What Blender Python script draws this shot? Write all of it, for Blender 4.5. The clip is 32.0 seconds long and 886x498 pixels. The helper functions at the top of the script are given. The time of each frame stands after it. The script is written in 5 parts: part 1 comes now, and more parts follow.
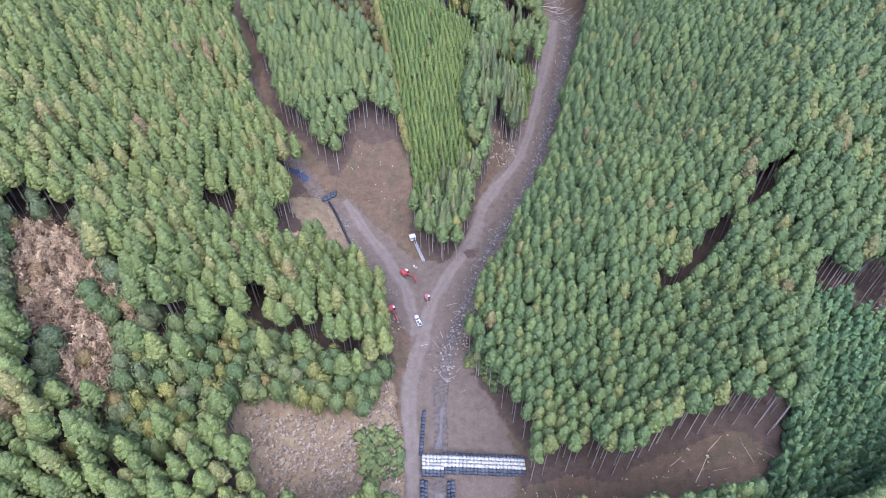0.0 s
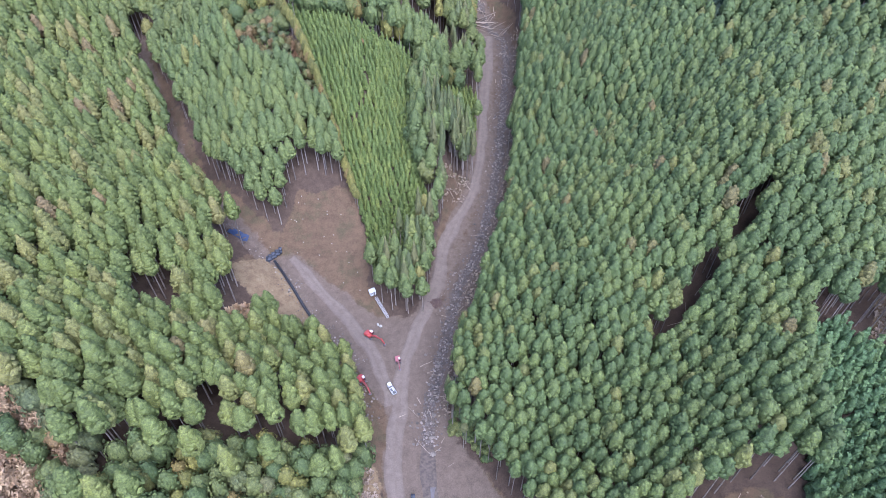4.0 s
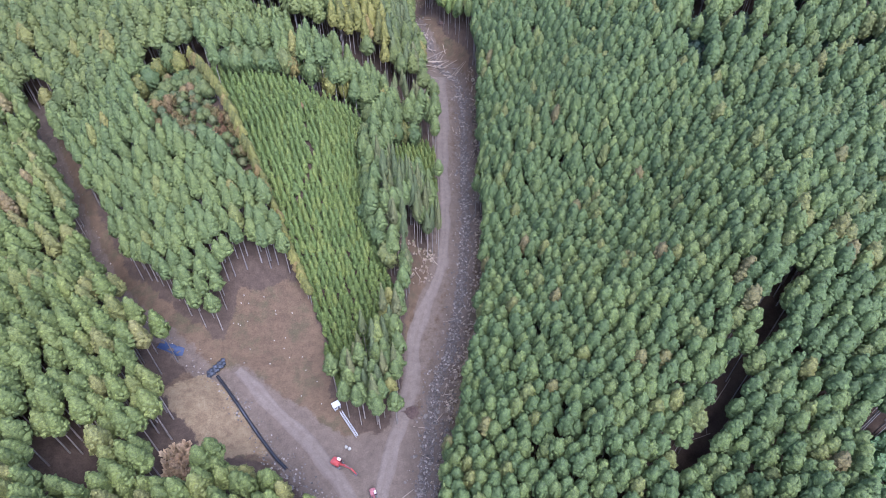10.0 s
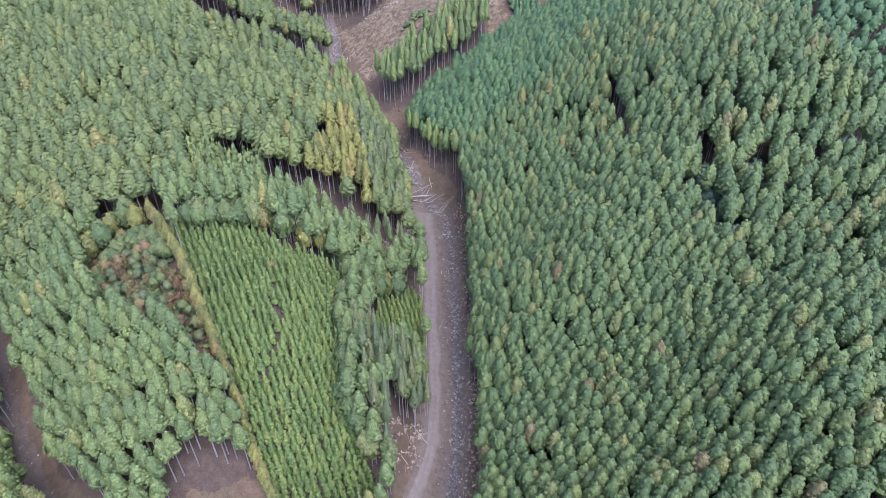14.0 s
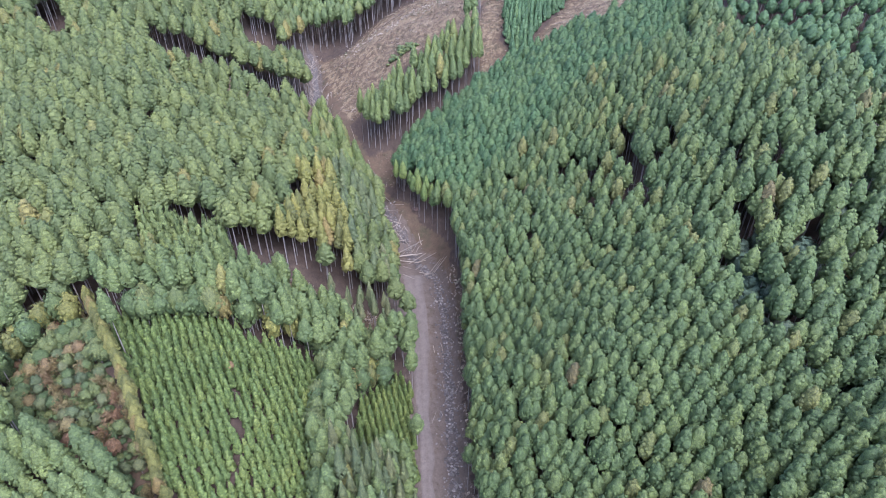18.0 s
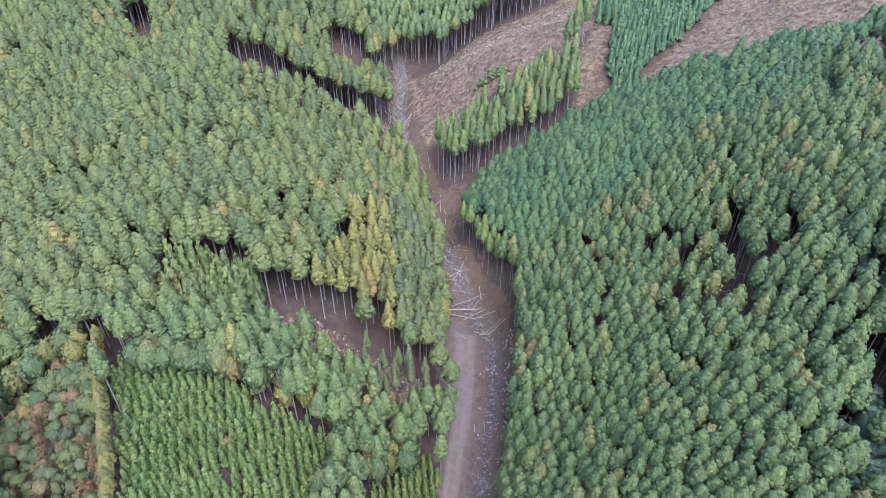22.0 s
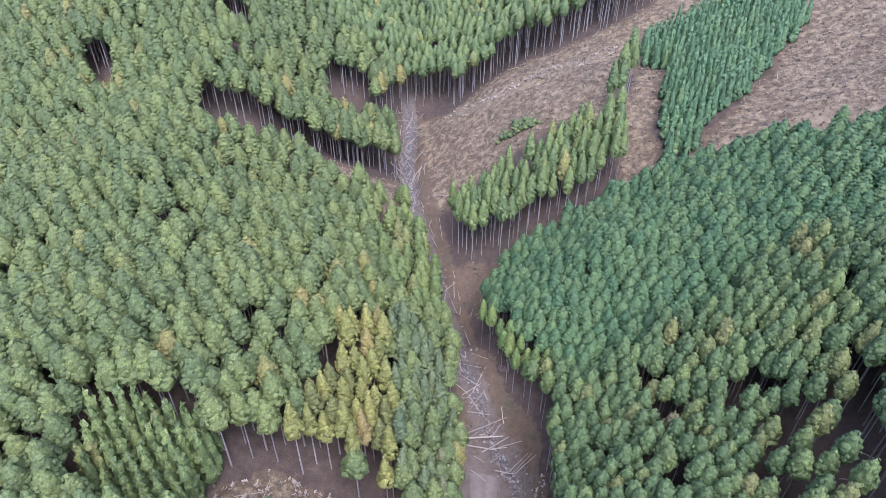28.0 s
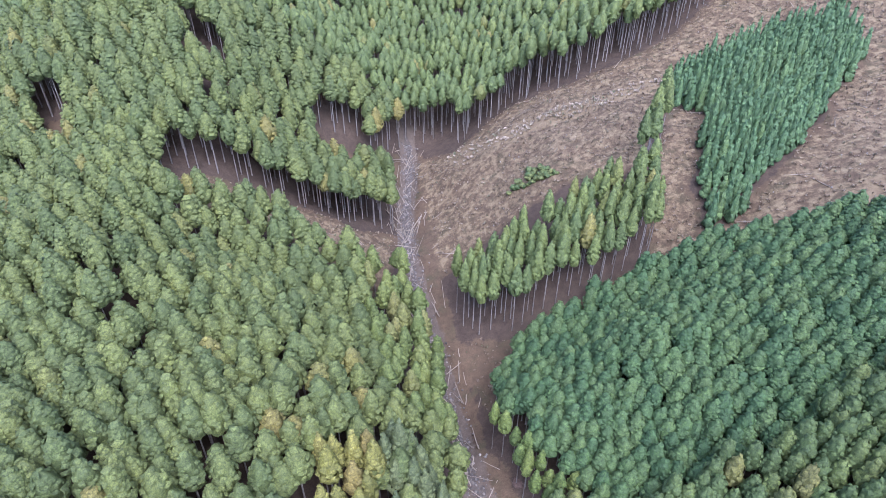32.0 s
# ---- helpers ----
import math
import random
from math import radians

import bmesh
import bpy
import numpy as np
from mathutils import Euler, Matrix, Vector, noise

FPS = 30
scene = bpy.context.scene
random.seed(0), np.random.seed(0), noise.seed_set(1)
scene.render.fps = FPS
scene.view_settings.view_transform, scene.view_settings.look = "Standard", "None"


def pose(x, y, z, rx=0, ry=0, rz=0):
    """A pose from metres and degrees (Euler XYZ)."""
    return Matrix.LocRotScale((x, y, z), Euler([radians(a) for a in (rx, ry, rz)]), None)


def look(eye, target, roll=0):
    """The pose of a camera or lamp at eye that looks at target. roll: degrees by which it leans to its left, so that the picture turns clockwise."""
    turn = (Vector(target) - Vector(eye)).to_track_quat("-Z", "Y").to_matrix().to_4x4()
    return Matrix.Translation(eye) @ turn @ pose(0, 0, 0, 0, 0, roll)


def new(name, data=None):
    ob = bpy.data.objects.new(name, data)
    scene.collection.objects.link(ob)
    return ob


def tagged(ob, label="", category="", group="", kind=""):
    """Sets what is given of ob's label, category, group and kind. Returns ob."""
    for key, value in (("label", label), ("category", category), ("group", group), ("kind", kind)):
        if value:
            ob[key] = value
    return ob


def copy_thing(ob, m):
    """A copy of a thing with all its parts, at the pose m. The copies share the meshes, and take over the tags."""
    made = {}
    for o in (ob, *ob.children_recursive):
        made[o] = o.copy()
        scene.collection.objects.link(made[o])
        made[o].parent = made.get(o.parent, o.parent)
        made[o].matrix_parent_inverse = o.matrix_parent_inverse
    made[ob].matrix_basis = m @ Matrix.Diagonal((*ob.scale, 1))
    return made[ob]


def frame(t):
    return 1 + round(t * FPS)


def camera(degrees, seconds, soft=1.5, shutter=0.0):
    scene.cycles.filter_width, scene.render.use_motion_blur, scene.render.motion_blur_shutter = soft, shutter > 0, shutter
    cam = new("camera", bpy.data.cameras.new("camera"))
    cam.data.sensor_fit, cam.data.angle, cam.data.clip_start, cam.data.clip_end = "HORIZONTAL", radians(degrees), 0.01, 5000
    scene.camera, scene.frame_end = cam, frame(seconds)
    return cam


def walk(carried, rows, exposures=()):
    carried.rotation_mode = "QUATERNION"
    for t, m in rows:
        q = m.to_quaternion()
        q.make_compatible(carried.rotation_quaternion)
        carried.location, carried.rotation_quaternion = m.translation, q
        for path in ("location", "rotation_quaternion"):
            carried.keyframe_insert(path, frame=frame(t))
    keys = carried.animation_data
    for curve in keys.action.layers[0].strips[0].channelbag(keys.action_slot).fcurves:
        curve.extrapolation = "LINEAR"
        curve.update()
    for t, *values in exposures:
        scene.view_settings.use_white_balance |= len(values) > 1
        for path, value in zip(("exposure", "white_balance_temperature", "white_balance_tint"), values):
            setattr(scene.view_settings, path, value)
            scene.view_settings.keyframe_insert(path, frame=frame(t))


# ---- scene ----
cam = camera(71.3, 32.0, soft=0.75)
METRES, EYE, TILT, LEAN, TURN = 260.0, 160.0, -45.7, 0.0, 0.0
EXPOSE, KELVIN, TINT, SKY, SUN, SUN_UP, SUN_ROUND = 1.96, 5020, 26, 0.122, 1.75, 58.0, 170.0
ROWS = [
    (0.0, 0.0, 0.0, 0.0, -0.0, 0.0, -0.0),
    (0.5, -0.0006, 0.0092, 0.0094, -1.35, -0.01, 1.37),
    (1.0, -0.0016, 0.018, 0.0187, -2.49, -0.07, 2.48),
    (1.5, -0.0022, 0.0267, 0.0277, -2.85, -0.07, 2.79),
    (2.0, -0.0043, 0.0351, 0.0362, -2.83, -0.05, 2.76),
    (2.5, -0.0082, 0.043, 0.0446, -2.99, -0.08, 2.94),
    (4.5, -0.0379, 0.0722, 0.074, -8.16, -0.64, 8.18),
    (5.0, -0.0455, 0.0803, 0.0824, -10.55, -1.03, 10.46),
    (5.5, -0.0496, 0.0886, 0.0914, -11.61, -1.25, 11.48),
    (6.0, -0.0512, 0.0972, 0.1005, -12.08, -1.34, 11.91),
    (6.5, -0.0507, 0.1061, 0.1099, -12.36, -1.39, 12.22),
    (7.0, -0.0477, 0.115, 0.1191, -12.87, -1.49, 12.73),
    (7.5, -0.0429, 0.1233, 0.1279, -13.24, -1.58, 13.03),
    (8.0, -0.0381, 0.1322, 0.1375, -12.02, -1.32, 11.75),
    (8.5, -0.0317, 0.1409, 0.146, -10.57, -1.0, 10.42),
    (9.0, -0.0266, 0.1502, 0.1552, -10.11, -0.9, 10.01),
    (9.5, -0.022, 0.1599, 0.1649, -10.04, -0.89, 9.99),
    (10.0, -0.0184, 0.17, 0.1758, -10.4, -1.0, 10.33),
    (10.5, -0.0148, 0.1806, 0.1863, -10.68, -1.05, 10.6),
    (11.0, -0.011, 0.1913, 0.1971, -10.94, -1.11, 10.85),
    (11.5, -0.0063, 0.2023, 0.2081, -11.05, -0.47, 10.99),
    (12.0, -0.0024, 0.2131, 0.2195, -11.19, 0.71, 11.13),
    (12.5, 0.0016, 0.2238, 0.2305, -11.28, 2.36, 11.22),
    (13.0, 0.0057, 0.235, 0.2414, -11.33, 4.04, 11.26),
    (13.5, 0.0099, 0.2461, 0.2526, -11.4, 5.69, 11.33),
    (14.0, 0.0136, 0.2572, 0.2642, -11.5, 7.32, 11.38),
    (14.5, 0.0173, 0.2682, 0.2752, -11.56, 8.29, 11.4),
    (16.5, 0.0344, 0.3141, 0.321, -11.65, 8.3, 11.42),
    (17.0, 0.0385, 0.3256, 0.333, -11.68, 8.29, 11.45),
    (17.5, 0.0429, 0.3371, 0.3446, -11.76, 8.28, 11.53),
    (18.0, 0.0489, 0.3483, 0.3557, -12.35, 8.18, 12.12),
    (18.5, 0.0558, 0.359, 0.3664, -12.17, 8.23, 11.89),
    (19.0, 0.065, 0.3685, 0.3764, -12.1, 8.24, 11.83),
    (19.5, 0.0748, 0.3775, 0.3854, -10.92, 8.5, 10.65),
    (20.0, 0.088, 0.3859, 0.3938, -8.55, 8.9, 8.47),
    (20.5, 0.0997, 0.3944, 0.4027, -7.5, 9.02, 7.4),
    (21.0, 0.1099, 0.4037, 0.412, -5.92, 9.24, 5.76),
    (21.5, 0.1185, 0.4134, 0.422, -4.9, 9.33, 4.76),
    (22.0, 0.1236, 0.4236, 0.433, -4.35, 9.35, 4.18),
    (22.5, 0.1281, 0.4342, 0.4443, -3.86, 9.36, 3.75),
    (23.0, 0.1307, 0.4452, 0.4557, -3.66, 9.37, 3.52),
    (23.5, 0.1331, 0.4568, 0.467, -3.51, 9.41, 3.41),
    (24.0, 0.1341, 0.4682, 0.479, -3.45, 9.39, 3.32),
    (24.5, 0.1346, 0.48, 0.491, -3.43, 9.39, 3.27),
    (25.0, 0.1357, 0.4918, 0.5023, -3.36, 9.45, 3.19),
    (25.5, 0.1361, 0.5033, 0.5151, -3.35, 9.4, 3.15),
    (27.5, 0.1389, 0.5511, 0.5647, -3.48, 9.37, 3.23),
    (28.0, 0.1398, 0.563, 0.577, -3.48, 9.39, 3.22),
    (28.5, 0.1406, 0.5752, 0.5894, -3.5, 9.4, 3.22),
    (29.0, 0.1412, 0.5871, 0.6016, -3.54, 9.44, 3.19),
    (29.5, 0.1423, 0.5992, 0.6142, -3.52, 9.43, 3.2),
    (30.0, 0.1429, 0.6115, 0.6264, -3.54, 9.46, 3.21),
    (30.5, 0.1437, 0.6235, 0.6392, -3.56, 9.44, 3.17),
    (31.0, 0.145, 0.6357, 0.6516, -3.55, 9.47, 3.16),
    (31.5, 0.146, 0.6476, 0.6645, -3.56, 9.44, 3.12),
    (32.0, 0.147, 0.6598, 0.6769, -3.55, 9.46, 3.12),
]
walk(cam, [(t, pose(0, 0, EYE, TILT, LEAN, TURN) @ pose(METRES * x, METRES * y, METRES * z, 90 + pitch, roll, yaw)) for t, x, y, z, yaw, pitch, roll in ROWS],
     exposures=[(0.0, EXPOSE, KELVIN, TINT), (32.0, EXPOSE, KELVIN, TINT)])

# ---- world and sun: a bright overcast day ----
world = bpy.data.worlds.new("overcast_sky")
scene.world = world
world.use_nodes = True
wn, wl = world.node_tree.nodes, world.node_tree.links
sky = wn.new("ShaderNodeTexSky")
sky.sky_type, sky.sun_disc = "NISHITA", False
sky.sun_elevation, sky.sun_rotation = radians(SUN_UP), radians(SUN_ROUND)
sky.air_density, sky.dust_density, sky.ozone_density = 1.0, 1.5, 1.0
soft_sky = wn.new("ShaderNodeHueSaturation")
soft_sky.inputs["Saturation"].default_value = 0.8
wl.new(sky.outputs["Color"], soft_sky.inputs["Color"])
wl.new(soft_sky.outputs["Color"], wn["Background"].inputs["Color"])
wn["Background"].inputs["Strength"].default_value = SKY
sun = new("sun", bpy.data.lights.new("sun", "SUN"))
sun.data.energy, sun.data.angle, sun.data.color = SUN, radians(48), (1.0, 0.97, 0.92)
# the sky's sun_rotation turns clockwise from +y
sa, se = radians(SUN_ROUND), radians(SUN_UP)
sun.matrix_world = look(Vector((math.sin(sa) * math.cos(se), math.cos(sa) * math.cos(se), math.sin(se))) * 900, (0, 0, 0))


# ---- materials ----
def shader(name):
    m = bpy.data.materials.new(name)
    m.use_nodes = True
    return m, m.node_tree.nodes, m.node_tree.links, m.node_tree.nodes["Principled BSDF"]


def noise_node(n, l, scale, detail=4.0, rough=0.6, kind="Object"):
    tc = n.new("ShaderNodeTexCoord")
    t = n.new("ShaderNodeTexNoise")
    t.inputs["Scale"].default_value, t.inputs["Detail"].default_value, t.inputs["Roughness"].default_value = scale, detail, rough
    l.new(tc.outputs[kind], t.inputs["Vector"])
    return t.outputs["Fac"]


def ramp(n, l, fac, stops):
    r = n.new("ShaderNodeValToRGB")
    e = r.color_ramp.elements
    while len(e) < len(stops):
        e.new(0.5)
    for k, (p, c) in enumerate(stops):
        e[k].position, e[k].color = p, (*c, 1)
    l.new(fac, r.inputs["Fac"])
    return r.outputs["Color"]


def mix(n, l, fac, a, b, how="MIX"):
    m = n.new("ShaderNodeMix")
    m.data_type, m.blend_type = "RGBA", how
    for socket, v in ((m.inputs[0], fac), (m.inputs[6], a), (m.inputs[7], b)):
        if isinstance(v, (float, int)):
            socket.default_value = v
        elif isinstance(v, tuple):
            socket.default_value = (*v, 1)
        else:
            l.new(v, socket)
    return m.outputs[2]


def maths(n, l, how, a, b=0.0, clamp=False):
    m = n.new("ShaderNodeMath")
    m.operation, m.use_clamp = how, clamp
    for socket, v in zip(m.inputs, (a, b)):
        if isinstance(v, (float, int)):
            socket.default_value = v
        else:
            l.new(v, socket)
    return m.outputs[0]


def bump(n, l, p, height, strength, distance):
    b = n.new("ShaderNodeBump")
    b.inputs["Strength"].default_value, b.inputs["Distance"].default_value = strength, distance
    l.new(height, b.inputs["Height"])
    l.new(b.outputs["Normal"], p.inputs["Normal"])


def attribute(n, name):
    a = n.new("ShaderNodeAttribute")
    a.attribute_name = name
    return a.outputs["Fac"]


def foliage(name, stops, grain=1.0):
    """Needles or leaves: a tone for each tree, lighter and darker sprays, fine grain."""
    m, n, l, p = shader(name)
    info = n.new("ShaderNodeObjectInfo")
    tone = maths(n, l, "FRACT", maths(n, l, "ADD", attribute(n, "tone"), info.outputs["Random"]))
    geo = n.new("ShaderNodeNewGeometry")
    colour = ramp(n, l, tone, stops)
    spray = ramp(n, l, geo.outputs["Random Per Island"], [(0.0, (0.84, 0.85, 0.87)), (0.55, (1.0, 1.0, 1.0)), (1.0, (1.20, 1.18, 1.10))])
    colour = mix(n, l, 1.0, colour, spray, "MULTIPLY")
    fine = noise_node(n, l, 3.0, 3, 0.75)
    colour = mix(n, l, 1.0, colour, ramp(n, l, fine, [(0.32, (0.38, 0.40, 0.42)), (0.5, (0.97, 0.97, 0.97)), (0.69, (1.65, 1.60, 1.36))]), "MULTIPLY") if grain == 1.0 else colour
    l.new(colour, p.inputs["Base Color"])
    p.inputs["Roughness"].default_value = 0.62
    p.inputs["Specular IOR Level"].default_value = 0.3
    if grain == 1.0:
        bump(n, l, p, noise_node(n, l, 3.4, 3, 0.7), 0.8, 0.35)
    return m


def plain(name, dark, light, scale=3.0, rough=0.8, metal=0.0, grain=0.02, vary=0.0):
    m, n, l, p = shader(name)
    big, small = noise_node(n, l, scale, 5, 0.6), noise_node(n, l, scale * 9, 3, 0.6)
    colour = ramp(n, l, big, [(0.3, dark), (0.7, light)])
    colour = mix(n, l, 0.5, colour, ramp(n, l, small, [(0.25, (0.6, 0.6, 0.6)), (0.7, (1.2, 1.2, 1.2))]), "MULTIPLY")
    if vary:
        info = n.new("ShaderNodeObjectInfo")
        colour = mix(n, l, vary, colour, ramp(n, l, info.outputs["Random"], [(0.0, (0.45, 0.43, 0.42)), (1.0, (1.5, 1.48, 1.42))]), "MULTIPLY")
    l.new(colour, p.inputs["Base Color"])
    p.inputs["Roughness"].default_value, p.inputs["Metallic"].default_value = rough, metal
    if grain:
        bump(n, l, p, small, 0.6, grain)
    return m


CEDAR = foliage("cedar_needles", [(0.0, (0.100, 0.124, 0.033)), (0.45, (0.122, 0.147, 0.038)), (0.8, (0.141, 0.159, 0.040)), (0.985, (0.168, 0.157, 0.048)), (1.0, (0.172, 0.123, 0.053))])
HILL_CEDAR = foliage("hill_cedar_needles", [(0.0, (0.091, 0.119, 0.037)), (0.5, (0.112, 0.139, 0.041)), (0.965, (0.131, 0.155, 0.041)), (1.0, (0.191, 0.168, 0.046))])
UPPER = foliage("upper_hill_needles", [(0.0, (0.086, 0.107, 0.032)), (0.5, (0.106, 0.125, 0.036)), (0.965, (0.124, 0.140, 0.037)), (1.0, (0.181, 0.152, 0.040))])
CYPRESS = foliage("cypress_needles", [(0.0, (0.069, 0.097, 0.030)), (0.5, (0.085, 0.116, 0.035)), (0.92, (0.103, 0.128, 0.035)), (0.985, (0.131, 0.131, 0.036)), (1.0, (0.131, 0.104, 0.040))])
RIDGE = foliage("ridge_cypress_needles", [(0.0, (0.052, 0.092, 0.032)), (0.5, (0.066, 0.108, 0.036)), (1.0, (0.084, 0.122, 0.038))])
YOUNG = foliage("young_cedar_needles", [(0.0, (0.092, 0.126, 0.032)), (0.5, (0.112, 0.146, 0.034)), (1.0, (0.136, 0.160, 0.036))])
BLUE_YOUNG = foliage("young_cypress_needles", [(0.0, (0.074, 0.126, 0.050)), (0.5, (0.094, 0.150, 0.058)), (1.0, (0.118, 0.172, 0.060))])
YELLOW = foliage("yellowing_cedar_needles", [(0.0, (0.112, 0.112, 0.030)), (0.5, (0.160, 0.152, 0.034)), (0.85, (0.205, 0.184, 0.044)), (1.0, (0.176, 0.124, 0.040))])
OLIVE = foliage("olive_cedar_needles", [(0.0, (0.084, 0.103, 0.042)), (0.5, (0.109, 0.124, 0.046)), (1.0, (0.138, 0.136, 0.054))])
BROADLEAF = foliage("evergreen_leaves", [(0.0, (0.067, 0.095, 0.031)), (0.5, (0.095, 0.121, 0.036)), (1.0, (0.129, 0.138, 0.041))])
BLUE_BROADLEAF = foliage("grey_green_leaves", [(0.0, (0.060, 0.090, 0.052)), (0.5, (0.085, 0.118, 0.066)), (1.0, (0.112, 0.135, 0.075))])
PINKISH = foliage("bare_twigs", [(0.0, (0.280, 0.185, 0.100)), (0.5, (0.350, 0.238, 0.132)), (1.0, (0.400, 0.290, 0.160))], 0.0)
ORANGE = foliage("orange_leaves", [(0.0, (0.154, 0.103, 0.035)), (0.6, (0.186, 0.148, 0.056)), (1.0, (0.180, 0.097, 0.046))])
RUST = foliage("rust_red_leaves", [(0.0, (0.150, 0.050, 0.030)), (1.0, (0.190, 0.075, 0.040))])
BRUSH = foliage("dry_brush", [(0.0, (0.230, 0.175, 0.125)), (0.5, (0.320, 0.250, 0.175)), (0.85, (0.400, 0.325, 0.225)), (1.0, (0.160, 0.160, 0.080))], 0.0)
DULL_BRUSH = foliage("dull_dry_brush", [(0.0, (0.150, 0.108, 0.070)), (0.6, (0.215, 0.158, 0.102)), (0.9, (0.290, 0.225, 0.150)), (1.0, (0.110, 0.115, 0.055))], 0.0)
BARK = plain("cedar_bark", (0.150, 0.125, 0.102), (0.280, 0.245, 0.205), 2.0, 0.85, grain=0.03, vary=0.5)
LOGWOOD = plain("weathered_log", (0.190, 0.146, 0.100), (0.350, 0.285, 0.205), 1.2, 0.8, grain=0.02, vary=0.55)
CUTWOOD = plain("fresh_cut_wood", (0.208, 0.184, 0.152), (0.336, 0.304, 0.256), 1.5, 0.8, grain=0.02, vary=0.3)
STONE = plain("river_stone", (0.090, 0.075, 0.059), (0.180, 0.154, 0.120), 1.5, 0.8, grain=0.03, vary=0.6)


def road_dirt():
    """Packed gravel: paler where wheels run, like the ground beside it elsewhere."""
    m, n, l, p = shader("packed_gravel")
    mid, fine = noise_node(n, l, 0.45, 6, 0.7), noise_node(n, l, 3.0, 4, 0.7)
    across = maths(n, l, "ADD", maths(n, l, "ABSOLUTE", attribute(n, "tone")), maths(n, l, "MULTIPLY", maths(n, l, "SUBTRACT", noise_node(n, l, 0.25, 4, 0.6), 0.5), 0.9))
    wheel = ramp(n, l, across, [(0.0, (0.35, 0.35, 0.35)), (0.22, (0.9, 0.9, 0.9)), (0.55, (1.0, 1.0, 1.0)), (0.88, (0, 0, 0))])
    colour = mix(n, l, wheel, ramp(n, l, mid, [(0.28, (0.084, 0.062, 0.043)), (0.72, (0.142, 0.108, 0.076))]), ramp(n, l, mid, [(0.25, (0.104, 0.079, 0.056)), (0.75, (0.162, 0.126, 0.092))]))
    colour = mix(n, l, 0.6, colour, ramp(n, l, fine, [(0.25, (0.6, 0.59, 0.57)), (0.5, (1, 1, 1)), (0.78, (1.4, 1.37, 1.32))]), "MULTIPLY")
    l.new(colour, p.inputs["Base Color"])
    p.inputs["Roughness"].default_value = 0.92
    bump(n, l, p, fine, 0.6, 0.06)
    return m


ROAD_DIRT = road_dirt()
BED = plain("stream_gravel", (0.046, 0.034, 0.024), (0.118, 0.090, 0.064), 0.9, 0.85, grain=0.08)


def earth():
    """Forest litter, with bare soil, gravel, dry grass and the green of far woods where the ground has them."""
    m, n, l, p = shader("mountain_ground")
    big, mid, fine = noise_node(n, l, 0.06, 6, 0.65), noise_node(n, l, 0.45, 6, 0.7), noise_node(n, l, 3.2, 4, 0.7)
    litter = ramp(n, l, mid, [(0.3, (0.048, 0.033, 0.022)), (0.7, (0.088, 0.061, 0.040))])
    soil = mix(n, l, big, ramp(n, l, mid, [(0.3, (0.068, 0.044, 0.026)), (0.7, (0.118, 0.077, 0.044))]), ramp(n, l, mid, [(0.3, (0.082, 0.055, 0.030)), (0.72, (0.136, 0.093, 0.052))]))
    moss = ramp(n, l, noise_node(n, l, 0.16, 5, 0.7), [(0.50, (0, 0, 0)), (0.66, (1, 1, 1))])
    soil = mix(n, l, maths(n, l, "MULTIPLY", moss, 0.6), soil, (0.062, 0.058, 0.027))
    gravel = ramp(n, l, mid, [(0.28, (0.084, 0.062, 0.043)), (0.72, (0.142, 0.108, 0.076))])
    grass = ramp(n, l, mid, [(0.28, (0.127, 0.085, 0.046)), (0.55, (0.195, 0.140, 0.075)), (0.75, (0.248, 0.189, 0.105))])
    woods = ramp(n, l, mid, [(0.35, (0.020, 0.040, 0.022)), (0.65, (0.060, 0.095, 0.045))])
    colour = litter
    for name, layer in (("bare", soil), ("gravel", gravel), ("grass", grass), ("woods", woods)):
        f = maths(n, l, "ADD", attribute(n, name), maths(n, l, "MULTIPLY", maths(n, l, "SUBTRACT", mid, 0.5), 1.0))
        f = ramp(n, l, f, [(0.42, (0, 0, 0)), (0.60, (1, 1, 1))])
        colour = mix(n, l, f, colour, layer)
    colour = mix(n, l, 0.7, colour, ramp(n, l, fine, [(0.25, (0.55, 0.54, 0.52)), (0.5, (1, 1, 1)), (0.78, (1.5, 1.46, 1.4))]), "MULTIPLY")
    l.new(colour, p.inputs["Base Color"])
    p.inputs["Roughness"].default_value = 0.92
    p.inputs["Specular IOR Level"].default_value = 0.2
    bump(n, l, p, maths(n, l, "ADD", mid, maths(n, l, "MULTIPLY", fine, 0.35)), 0.8, 0.6)
    return m


EARTH = earth()

